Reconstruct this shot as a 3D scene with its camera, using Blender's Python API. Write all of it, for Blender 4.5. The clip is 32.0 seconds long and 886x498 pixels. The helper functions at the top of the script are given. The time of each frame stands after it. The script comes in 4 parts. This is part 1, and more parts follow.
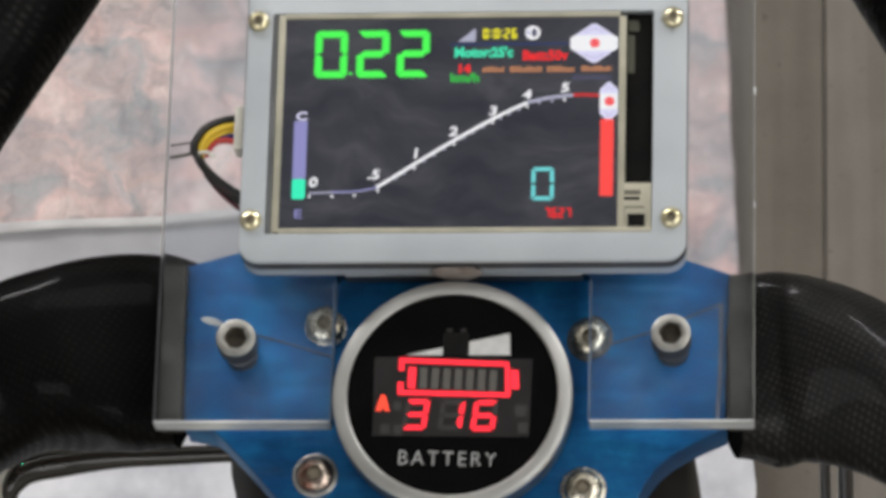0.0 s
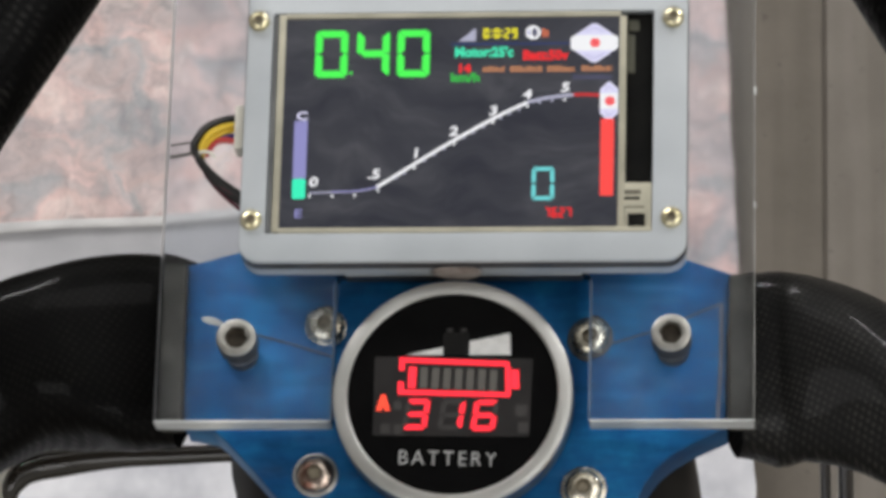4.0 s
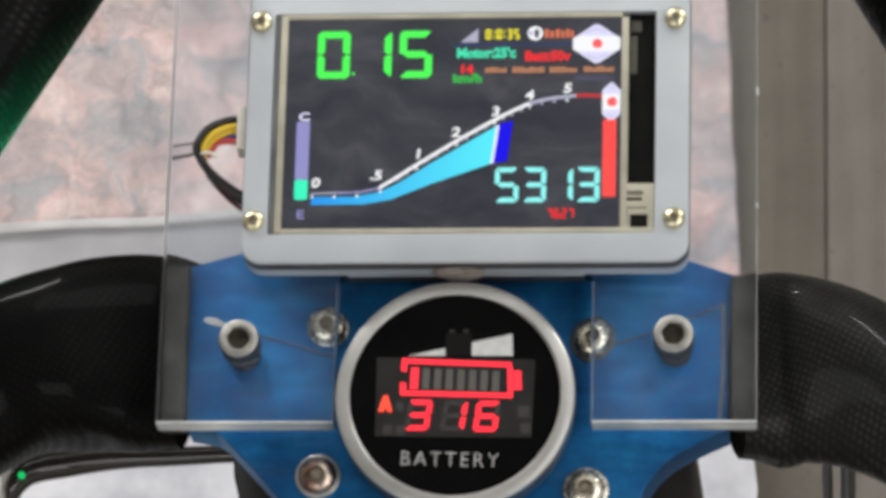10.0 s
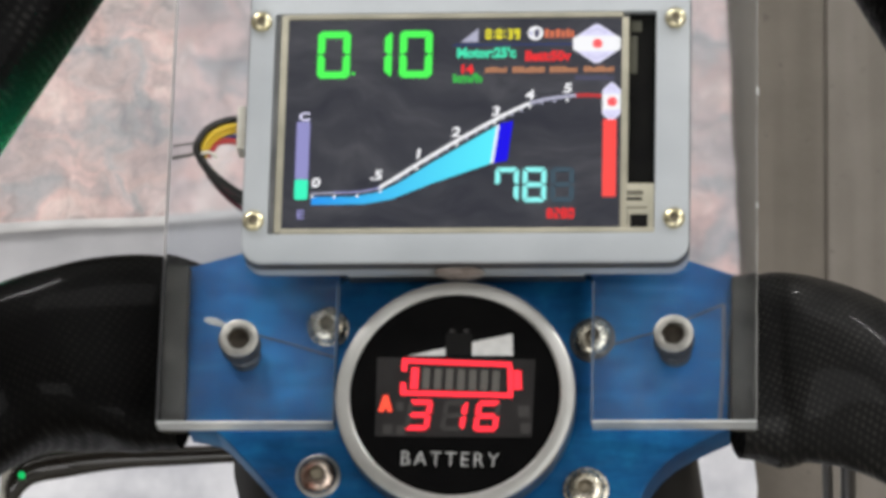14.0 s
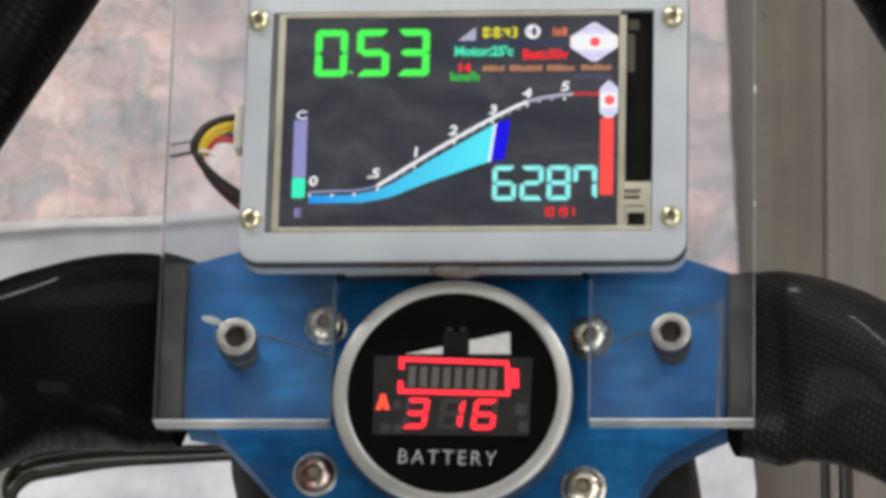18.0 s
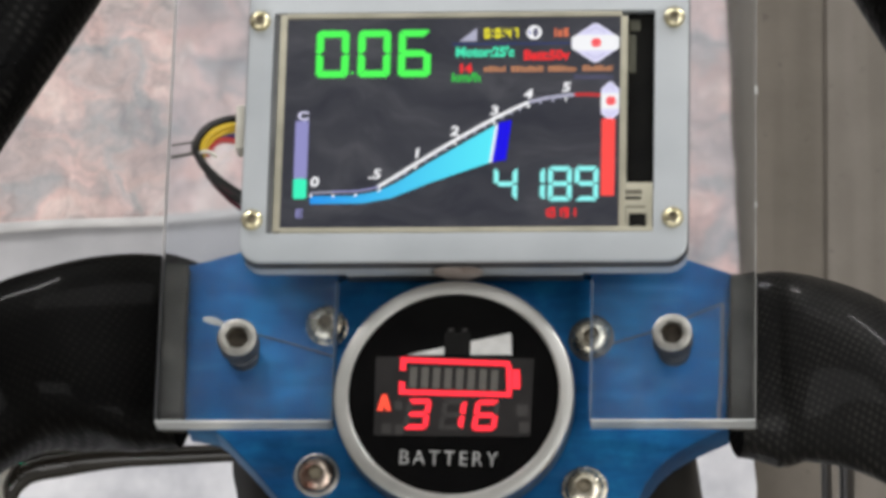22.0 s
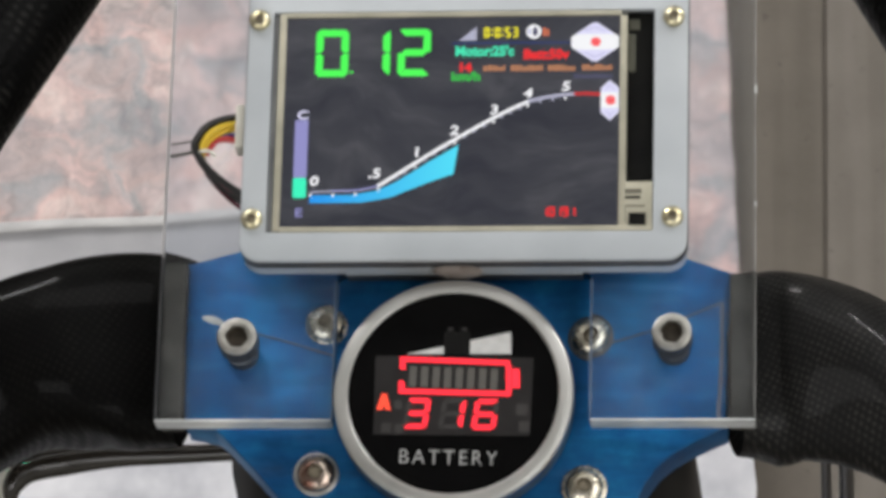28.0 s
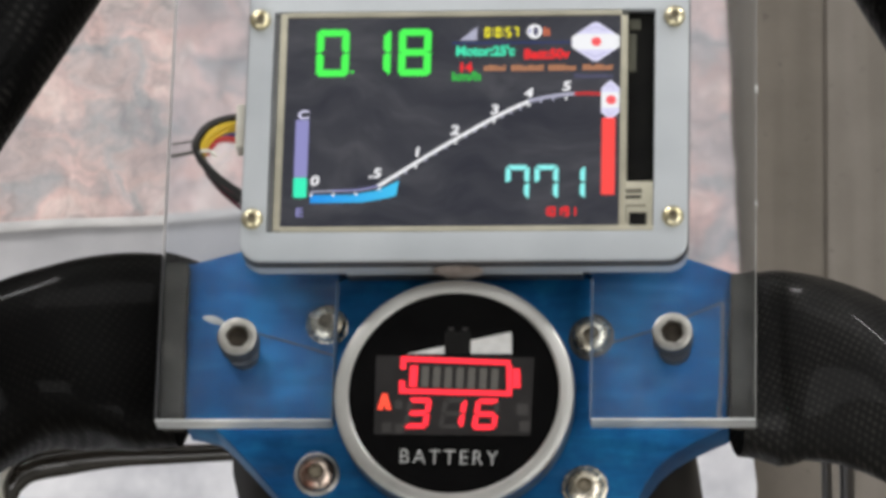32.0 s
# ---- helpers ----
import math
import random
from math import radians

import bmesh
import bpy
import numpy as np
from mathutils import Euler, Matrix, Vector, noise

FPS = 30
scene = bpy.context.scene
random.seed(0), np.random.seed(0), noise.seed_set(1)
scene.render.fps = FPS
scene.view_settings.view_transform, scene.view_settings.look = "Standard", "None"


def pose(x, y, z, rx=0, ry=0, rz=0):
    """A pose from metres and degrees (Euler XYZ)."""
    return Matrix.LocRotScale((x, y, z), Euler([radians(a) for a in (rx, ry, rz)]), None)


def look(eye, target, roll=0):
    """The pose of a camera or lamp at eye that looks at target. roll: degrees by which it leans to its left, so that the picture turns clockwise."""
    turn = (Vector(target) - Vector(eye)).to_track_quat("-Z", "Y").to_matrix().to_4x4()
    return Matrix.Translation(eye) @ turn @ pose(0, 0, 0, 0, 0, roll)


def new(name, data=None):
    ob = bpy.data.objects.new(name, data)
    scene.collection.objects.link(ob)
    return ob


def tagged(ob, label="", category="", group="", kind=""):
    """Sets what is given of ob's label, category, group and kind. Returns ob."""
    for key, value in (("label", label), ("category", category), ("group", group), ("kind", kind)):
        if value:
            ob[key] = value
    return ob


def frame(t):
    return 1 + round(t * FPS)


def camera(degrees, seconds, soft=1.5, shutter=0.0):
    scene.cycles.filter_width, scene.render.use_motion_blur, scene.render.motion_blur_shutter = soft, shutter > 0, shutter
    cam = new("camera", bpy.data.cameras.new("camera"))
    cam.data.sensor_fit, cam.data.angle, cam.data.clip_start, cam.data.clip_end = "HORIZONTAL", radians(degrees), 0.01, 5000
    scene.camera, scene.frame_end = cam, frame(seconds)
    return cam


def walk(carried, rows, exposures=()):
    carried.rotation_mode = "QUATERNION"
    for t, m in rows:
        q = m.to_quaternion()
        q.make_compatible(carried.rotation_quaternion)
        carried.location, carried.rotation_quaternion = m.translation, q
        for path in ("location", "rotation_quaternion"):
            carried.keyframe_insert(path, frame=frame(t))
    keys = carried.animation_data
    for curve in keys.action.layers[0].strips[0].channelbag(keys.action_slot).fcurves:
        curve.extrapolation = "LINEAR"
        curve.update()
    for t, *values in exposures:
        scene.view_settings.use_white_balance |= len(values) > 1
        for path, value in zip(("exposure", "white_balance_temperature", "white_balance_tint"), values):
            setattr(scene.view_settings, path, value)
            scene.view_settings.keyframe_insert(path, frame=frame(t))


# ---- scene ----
# Camera: stands about a metre from the cockpit and trembles slightly.
cam = camera(11.0, 32.0, soft=4.1)
EYE = (0.08478, -0.37457, 1.92453)
TILT = (20.509, 4.774, 1.453)


def eye_at(dx, dy):
    """The camera's pose, shifted sideways and upwards by some millimetres."""
    m = pose(*EYE, *TILT)
    return m @ Matrix.Translation((dx / 1000, dy / 1000, 0))


SHAKE = [(0, 0.20, -0.09), (0.5, 0.17, -0.17), (1, 0.20, -0.18), (1.5, 0.18, -0.18), (2, 0.17, -0.18), (2.5, 0.17, -0.19), (3, 0.17, -0.18), (3.5, 0.17, -0.18), (5.5, -0.02, 0.00), (6, -0.00, 0.00), (6.5, -0.38, -0.01), (7, -0.22, 0.02), (7.5, -0.19, 0.01), (8, -0.38, 0.15), (8.5, -0.23, 0.17), (9, -0.38, 0.04), (9.5, -0.39, 0.04), (10, -0.35, 0.04), (10.5, -0.20, 0.19), (11, -0.75, 0.19), (11.5, -0.38, 0.19), (12, -0.37, 0.17), (12.5, -0.54, 0.02), (13, -0.36, 0.23), (13.5, -0.60, 0.02), (14, -0.38, 0.01), (14.5, -0.36, -0.02), (16.5, -0.02, -0.04), (17, -0.03, -0.19), (17.5, -0.01, -0.17), (18, 0.19, -0.34), (18.5, -0.34, -0.34), (19, -0.08, -0.20), (19.5, 0.02, -0.23), (20, 0.22, -0.21), (20.5, -0.21, -0.34), (21, -0.01, -0.20), (21.5, -0.00, -0.29), (22, -0.09, -0.17), (22.5, 0.01, -0.39), (23, -0.04, -0.23), (23.5, -0.21, -0.24), (24, 0.17, -0.20), (24.5, -0.01, -0.37), (25, -0.23, -0.38), (25.5, -0.11, -0.36), (27.5, -0.05, -0.35), (28, -0.01, -0.35), (28.5, -0.18, -0.34), (29, -0.05, -0.38), (29.5, 0.03, -0.19), (30, -0.28, -0.38), (30.5, -0.01, -0.19), (31, 0.01, -0.37), (31.5, -0.20, -0.36), (32, -0.14, -0.39)]
walk(cam, [(t, eye_at(dx, dy)) for t, dx, dy in SHAKE], exposures=[(0, 0.07), (3.5, 0.09), (5.5, 0.2), (14.5, 0.2), (16.5, 0.14), (32, 0.14)])

# ---- light ----
world = bpy.data.worlds.new("world")
scene.world = world
world.use_nodes = True
world.node_tree.nodes["Background"].inputs[0].default_value = (0.9, 0.95, 1.0, 1)
world.node_tree.nodes["Background"].inputs[1].default_value = 0.15


def ceiling_lamp(x, y, watts, sx=1.2, sy=0.3, turn=0):
    data = bpy.data.lights.new("tube_light", "AREA")
    data.shape, data.size, data.size_y, data.energy = "RECTANGLE", sx, sy, watts
    data.color = (0.997, 0.985, 0.972)
    ob = new("tube_light", data)
    ob.matrix_world = pose(x, y, 2.93, 0, 0, turn)
    return ob


ceiling_lamp(-0.75, 1.4, 4, 1.48, 0.8)
ceiling_lamp(0.75, 1.4, 5, 1.48, 0.8)
ceiling_lamp(-1.0, -2.0, 18.5, 2.2, 1.6)
ceiling_lamp(2.0, -1.0, 42, 1.8, 3.2)

# two long tube fittings high on the wall ahead
for x, watts in ((-1.08, 68), (1.58, 66)):
    data = bpy.data.lights.new("tube_light", "AREA")
    data.shape, data.size, data.size_y, data.energy, data.color = "RECTANGLE", 2.5, 0.13, watts, (0.997, 0.985, 0.972)
    new("tube_light", data).matrix_world = look((x, 2.9, 2.25), (0, 0, 1.1))


# ---- materials ----
def lin(r, g, b):
    """Linear colour from 0..255 display values."""
    return tuple(((c / 255 + 0.055) / 1.055) ** 2.4 if c > 10 else c / 255 / 12.92 for c in (r, g, b)) + (1,)


def material(name, colour, rough=0.5, metal=0.0, coat=0.0):
    m = bpy.data.materials.new(name)
    m.use_nodes = True
    b = m.node_tree.nodes["Principled BSDF"]
    b.inputs["Base Color"].default_value = (*colour[:3], 1)
    b.inputs["Roughness"].default_value = rough
    b.inputs["Metallic"].default_value = metal
    b.inputs["Coat Weight"].default_value = coat
    b.inputs["Coat Roughness"].default_value = 0.15
    return m


def node(m, kind, **values):
    n = m.node_tree.nodes.new(kind)
    for k, v in values.items():
        n.inputs[k].default_value = v
    return n


def link(m, a, out, b, to):
    m.node_tree.links.new(a.outputs[out], b.inputs[to])


def grain(m, dark, light, scale, detail=6.0, bump=0.0, rough=None, fine=0.0):
    """Two scales of noise between two colours, with relief and uneven gloss."""
    b = m.node_tree.nodes["Principled BSDF"]
    pos = node(m, "ShaderNodeNewGeometry")
    big = node(m, "ShaderNodeTexNoise", Scale=scale, Detail=detail)
    link(m, pos, "Position", big, "Vector")
    ramp = node(m, "ShaderNodeValToRGB")
    ramp.color_ramp.elements[0].position, ramp.color_ramp.elements[0].color = 0.3, (*dark[:3], 1)
    ramp.color_ramp.elements[1].position, ramp.color_ramp.elements[1].color = 0.7, (*light[:3], 1)
    link(m, big, "Fac", ramp, "Fac")
    link(m, ramp, "Color", b, "Base Color")
    small = node(m, "ShaderNodeTexNoise", Scale=fine or scale * 12, Detail=3.0)
    link(m, pos, "Position", small, "Vector")
    if bump:
        relief = node(m, "ShaderNodeBump", Strength=bump, Distance=0.0004)
        link(m, small, "Fac", relief, "Height")
        link(m, relief, "Normal", b, "Normal")
    if rough:
        span = node(m, "ShaderNodeMapRange")
        span.inputs["To Min"].default_value, span.inputs["To Max"].default_value = rough
        link(m, small, "Fac", span, "Value")
        link(m, span, "Result", b, "Roughness")
    return m


def glow(name, colour, strength=1.0):
    m = bpy.data.materials.new(name)
    m.use_nodes = True
    b = m.node_tree.nodes["Principled BSDF"]
    b.inputs["Base Color"].default_value = (0.006, 0.006, 0.006, 1)
    b.inputs["Specular IOR Level"].default_value = 0.04
    b.inputs["Emission Color"].default_value = colour
    b.inputs["Emission Strength"].default_value = strength
    return m


def carbon_weave(name="carbon_weave", bright=0.0085, pitch=190.0, gloss=0.06, low=0.0025, coat=0.10, sparkle=0.25, patch=(130.0, 0.35, 1.15), weave=0.28):
    """Black woven carbon fibre under a satin lacquer."""
    m = material(name, (0.012, 0.012, 0.012), 0.42)
    m.node_tree.nodes["Principled BSDF"].inputs["Specular IOR Level"].default_value = gloss
    b = m.node_tree.nodes["Principled BSDF"]
    b.inputs["Coat Weight"].default_value, b.inputs["Coat Roughness"].default_value = coat, 0.08
    co = node(m, "ShaderNodeTexCoord")
    turn = node(m, "ShaderNodeMapping")
    turn.inputs["Rotation"].default_value = (0.15, 0.2, 0.5)
    link(m, co, "Object", turn, "Vector")
    waves = []
    for axis in ("X", "Y"):
        w = node(m, "ShaderNodeTexWave", Scale=pitch, Distortion=1.6, Detail=1.0)
        w.inputs["Detail Scale"].default_value = 3.0
        w.bands_direction = axis
        link(m, turn, "Vector", w, "Vector")
        waves.append(w)
    check = node(m, "ShaderNodeMath")
    check.operation = "MULTIPLY"
    link(m, waves[0], "Fac", check, 0)
    link(m, waves[1], "Fac", check, 1)
    tone = node(m, "ShaderNodeValToRGB")
    tone.color_ramp.elements[0].position, tone.color_ramp.elements[0].color = 0.1, (low, low, low, 1)
    tone.color_ramp.elements[1].position, tone.color_ramp.elements[1].color = 0.95, (bright, bright * 0.95, bright * 0.86, 1)
    patchy = node(m, "ShaderNodeTexNoise", Scale=patch[0], Detail=3.0)
    link(m, co, "Object", patchy, "Vector")
    mottled = node(m, "ShaderNodeMath")
    mottled.operation = "MULTIPLY"
    link(m, check, "Value", mottled, 0)
    spread = node(m, "ShaderNodeMapRange")
    spread.inputs["From Min"].default_value, spread.inputs["From Max"].default_value = 0.35, 0.65
    spread.inputs["To Min"].default_value, spread.inputs["To Max"].default_value = patch[1:]
    link(m, patchy, "Fac", spread, "Value")
    link(m, spread, "Result", mottled, 1)
    link(m, mottled, "Value", tone, "Fac")
    link(m, tone, "Color", b, "Base Color")
    span = node(m, "ShaderNodeMapRange")
    span.inputs["To Min"].default_value, span.inputs["To Max"].default_value = 0.6, 0.42
    link(m, check, "Value", span, "Value")
    link(m, span, "Result", b, "Roughness")
    wide = node(m, "ShaderNodeTexNoise", Scale=700.0, Detail=2.0)
    link(m, co, "Object", wide, "Vector")
    relief = node(m, "ShaderNodeBump", Strength=weave, Distance=0.0004)
    link(m, check, "Value", relief, "Height")
    more = node(m, "ShaderNodeBump", Strength=sparkle, Distance=0.0004)
    link(m, wide, "Fac", more, "Height")
    link(m, relief, "Normal", more, "Normal")
    link(m, more, "Normal", b, "Normal")
    return m


def mixed(m, kind, fac, a, b):
    """Mix two colours (sockets or values); returns the output socket."""
    n = node(m, "ShaderNodeMix")
    n.data_type, n.blend_type = "RGBA", kind
    for k, v in ((0, fac), (6, a), (7, b)):
        if isinstance(v, (int, float, tuple)):
            n.inputs[k].default_value = v
        else:
            m.node_tree.links.new(v, n.inputs[k])
    return n.outputs[2]


def ramped(m, source, stops):
    """A colour ramp over a value socket: stops are (position, grey or colour)."""
    n = node(m, "ShaderNodeValToRGB")
    el = n.color_ramp.elements
    while len(el) < len(stops):
        el.new(0.5)
    for e, (p, c) in zip(el, stops):
        e.position, e.color = p, (c, c, c, 1) if isinstance(c, float) else (*c, 1)
    m.node_tree.links.new(source, n.inputs["Fac"])
    return n.outputs["Color"]


def noisy(m, vector, scale, detail=3.0, roughness=0.5, size=(1, 1, 1), shift=(0, 0, 0), turn=0.0):
    """A noise value over a vector socket that is first stretched, shifted and turned."""
    at = node(m, "ShaderNodeMapping")
    at.inputs["Scale"].default_value, at.inputs["Location"].default_value = size, shift
    at.inputs["Rotation"].default_value = (0, 0, turn)
    m.node_tree.links.new(vector, at.inputs["Vector"])
    n = node(m, "ShaderNodeTexNoise", Scale=scale, Detail=detail, Roughness=roughness)
    link(m, at, "Vector", n, "Vector")
    return n


def printed_sheet():
    """Washed-out print: pale pink blocks between lilac-grey bands, with cream and rust patches."""
    m = material("printed_sheet", (0.6, 0.5, 0.46), 0.7)
    b = m.node_tree.nodes["Principled BSDF"]
    pos = node(m, "ShaderNodeNewGeometry").outputs["Position"]
    wobble = noisy(m, pos, 34.0, 3.0)
    offset = node(m, "ShaderNodeVectorMath")
    offset.operation = "MULTIPLY_ADD"
    m.node_tree.links.new(wobble.outputs["Color"], offset.inputs[0])
    offset.inputs[1].default_value = (0.05, 0.05, 0.0)
    m.node_tree.links.new(pos, offset.inputs[2])
    warped = offset.outputs[0]
    blocks = node(m, "ShaderNodeTexBrick", Scale=1.0)
    blocks.offset, blocks.squash = 0.37, 1.25
    for k, v in (("Mortar Size", 0.0065), ("Mortar Smooth", 1.0), ("Brick Width", 0.052), ("Row Height", 0.033)):
        blocks.inputs[k].default_value = v
    for k, v in (("Color1", (0.76, 0.49, 0.445, 1)), ("Color2", (0.66, 0.58, 0.58, 1)), ("Mortar", (0.43, 0.43, 0.45, 1))):
        blocks.inputs[k].default_value = v
    m.node_tree.links.new(warped, blocks.inputs["Vector"])
    wash = ramped(m, noisy(m, warped, 20.0, 5.0, 0.6, shift=(2, 5, 0)).outputs["Fac"], ((0.39, (0.33, 0.335, 0.355)), (0.48, (0.46, 0.435, 0.44)), (0.54, (0.66, 0.50, 0.485)), (0.60, (0.80, 0.645, 0.61)), (0.67, (0.93, 0.87, 0.83))))
    base = mixed(m, "MIX", 0.6, blocks.outputs["Color"], wash)
    lines = ramped(m, noisy(m, warped, 55.0, 5.0, 0.6, (1.7, 0.5, 1), (1, 3, 0)).outputs["Fac"], ((0.37, 0.82), (0.50, 1.0), (0.66, 1.14)))
    posts = ramped(m, noisy(m, warped, 52.0, 4.0, 0.6, (0.55, 1.8, 1), (7, 1, 0)).outputs["Fac"], ((0.37, (0.84, 0.855, 0.87)), (0.49, 1.0), (0.66, (1.06, 1.0, 0.98))))
    specks = ramped(m, noisy(m, pos, 230.0, 3.0, 0.6).outputs["Fac"], ((0.3, 0.90), (0.5, 1.0), (0.72, 1.05)))
    for layer in (lines, posts, specks):
        base = mixed(m, "MULTIPLY", 1.0, base, layer)
    m.node_tree.links.new(base, b.inputs["Base Color"])
    fold = noisy(m, pos, 14.0)
    relief = node(m, "ShaderNodeBump", Strength=0.4, Distance=0.004)
    link(m, fold, "Fac", relief, "Height")
    link(m, relief, "Normal", b, "Normal")
    return m


def clear_acrylic():
    """Clear sheet with wiped, dusty streaks."""
    m = material("clear_acrylic", (0.92, 0.955, 1.0), 0.03)
    b = m.node_tree.nodes["Principled BSDF"]
    b.inputs["IOR"].default_value = 1.49
    pos = node(m, "ShaderNodeNewGeometry").outputs["Position"]
    wiped = ramped(m, noisy(m, pos, 75.0, 5.0, 0.62, (1.0, 0.45, 1.0), (3, 1, 0), 0.5).outputs["Fac"], ((0.48, 1.0), (0.60, 0.992), (0.74, 0.96)))
    film = ramped(m, noisy(m, pos, 28.0, 2.0, 0.5, (1, 1, 1), (0, 6, 0)).outputs["Fac"], ((0.45, 1.0), (0.65, 0.992)))
    m.node_tree.links.new(mixed(m, "MULTIPLY", 1.0, wiped, film), b.inputs["Transmission Weight"])
    return m


def blue_anodised():
    """Blue anodised aluminium, clouded and finely brushed, with scuffs."""
    m = material("blue_anodised", (0.02, 0.12, 0.4), 0.42, 0.65)
    b = m.node_tree.nodes["Principled BSDF"]
    pos = node(m, "ShaderNodeNewGeometry").outputs["Position"]
    cloud = ramped(m, noisy(m, pos, 62.0, 5.0, 0.6).outputs["Fac"], ((0.32, (0.003, 0.069, 0.212)), (0.50, (0.006, 0.122, 0.325)), (0.68, (0.012, 0.202, 0.455))))
    brush = noisy(m, pos, 420.0, 4.0, 0.65, (0.16, 1.0, 1.0), (0, 0, 0), 0.2)
    scuff = ramped(m, noisy(m, pos, 150.0, 4.0, 0.6, (0.3, 1.0, 1.0), (5, 2, 0), 0.6).outputs["Fac"], ((0.52, 0.0), (0.74, 0.16)))
    streaks = ramped(m, brush.outputs["Fac"], ((0.30, 0.78), (0.50, 1.0), (0.70, 1.22)))
    colour = mixed(m, "MIX", scuff, mixed(m, "MULTIPLY", 1.0, cloud, streaks), (0.16, 0.22, 0.36, 1))
    m.node_tree.links.new(colour, b.inputs["Base Color"])
    relief = node(m, "ShaderNodeBump", Strength=0.12, Distance=0.0004)
    link(m, brush, "Fac", relief, "Height")
    link(m, relief, "Normal", b, "Normal")
    span = node(m, "ShaderNodeMapRange")
    span.inputs["To Min"].default_value, span.inputs["To Max"].default_value = 0.34, 0.55
    link(m, brush, "Fac", span, "Value")
    link(m, span, "Result", b, "Roughness")
    return m


def smudged_cloudy_glass():
    """Dark blue-grey screen glass; curling smudges and cloudy reflections put into its colour."""
    m = material("lcd_glass", (0.02, 0.02, 0.027), 0.3)
    b = m.node_tree.nodes["Principled BSDF"]
    pos = node(m, "ShaderNodeNewGeometry").outputs["Position"]
    curl = noisy(m, pos, 40.0, 2.0)
    offset = node(m, "ShaderNodeVectorMath")
    offset.operation = "MULTIPLY_ADD"
    m.node_tree.links.new(curl.outputs["Color"], offset.inputs[0])
    offset.inputs[1].default_value = (0.03, 0.03, 0.0)
    m.node_tree.links.new(pos, offset.inputs[2])
    clouds = noisy(m, offset.outputs[0], 120.0, 5.0, 0.62, (0.35, 1.0, 1.0), (0, 0, 0), 0.75)
    tone = ramped(m, clouds.outputs["Fac"], ((0.34, (0.019, 0.0215, 0.036)), (0.52, (0.036, 0.0385, 0.053)), (0.70, (0.068, 0.070, 0.086))))
    m.node_tree.links.new(tone, b.inputs["Base Color"])
    span = node(m, "ShaderNodeMapRange")
    span.inputs["To Min"].default_value, span.inputs["To Max"].default_value = 0.22, 0.42
    link(m, clouds, "Fac", span, "Value")
    link(m, span, "Result", b, "Roughness")
    return m


def streaked_floor(name="painted_floor", dark=(0.115, 0.098, 0.079), pale=(0.150, 0.129, 0.105)):
    """Grey-brown floor with streaks along its length and dark specks."""
    m = grain(material(name, (0.2, 0.18, 0.15), 0.6), dark, pale, 26, bump=0.3, rough=(0.45, 0.7), fine=260)
    b = m.node_tree.nodes["Principled BSDF"]
    paint = b.inputs["Base Color"].links[0].from_socket
    pos = node(m, "ShaderNodeNewGeometry")
    last = paint
    for size, scale, lo, hi, dark in (((1.0, 0.05, 1.0), 70.0, 0.38, 0.56, (0.86, 0.86, 0.84, 1)), ((1.0, 0.8, 1.0), 150.0, 0.24, 0.33, (0.74, 0.74, 0.74, 1))):
        stretch = node(m, "ShaderNodeMapping")
        stretch.inputs["Scale"].default_value = size
        link(m, pos, "Position", stretch, "Vector")
        streak = node(m, "ShaderNodeTexNoise", Scale=scale, Detail=2.0)
        link(m, stretch, "Vector", streak, "Vector")
        ramp = node(m, "ShaderNodeValToRGB")
        ramp.color_ramp.elements[0].position, ramp.color_ramp.elements[0].color = lo, dark
        ramp.color_ramp.elements[1].position, ramp.color_ramp.elements[1].color = hi, (1, 1, 1, 1)
        link(m, streak, "Fac", ramp, "Fac")
        mix = node(m, "ShaderNodeMix")
        mix.data_type, mix.blend_type = "RGBA", "MULTIPLY"
        mix.inputs[0].default_value = 1.0
        m.node_tree.links.new(last, mix.inputs[6])
        m.node_tree.links.new(ramp.outputs["Color"], mix.inputs[7])
        last = mix.outputs[2]
    m.node_tree.links.new(last, b.inputs["Base Color"])
    return m


GREY_SHEET = grain(material("grey_paper", (0.45, 0.44, 0.45), 0.7), (0.33, 0.33, 0.35), (0.50, 0.495, 0.515), 22, bump=0.2)
HEM_LIT = grain(material("folded_paper", (0.8, 0.8, 0.8), 0.7), (0.46, 0.455, 0.46), (0.68, 0.67, 0.67), 30, bump=0.2)
WHITE_SHEET = grain(material("white_paper", (0.8, 0.8, 0.84), 0.6), (0.42, 0.43, 0.48), (0.80, 0.80, 0.84), 34, detail=4.0, bump=0.15)
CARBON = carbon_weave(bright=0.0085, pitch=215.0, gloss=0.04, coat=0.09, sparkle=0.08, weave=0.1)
# paler, finer-pitched copy of the weave for the right bar
CARBON_PALE = carbon_weave("dull_carbon_weave", 0.034, 240.0, 0.10, 0.009, 0.115)
# pale patches in the arms' colour imitate the speckled green light
CARBON_ROUGH = carbon_weave("rough_carbon_weave", 0.022, 150.0, 0.10, 0.0012, 0.02, 1.0, (55.0, -0.5, 1.3))
SHEET = printed_sheet()
ACRYLIC = clear_acrylic()
EDGE = grain(material("cut_acrylic_edge", (0.6, 0.62, 0.6), 0.3), (0.26, 0.28, 0.29), (0.80, 0.82, 0.80), 55, bump=0.2)
EDGE_DIM = grain(material("polished_acrylic_edge", (0.3, 0.3, 0.3), 0.2), (0.34, 0.34, 0.33), (0.50, 0.50, 0.49), 160)
EDGE_FAINT = grain(material("notch_acrylic_edge", (0.2, 0.2, 0.2), 0.2), (0.05, 0.09, 0.15), (0.17, 0.21, 0.28), 60)
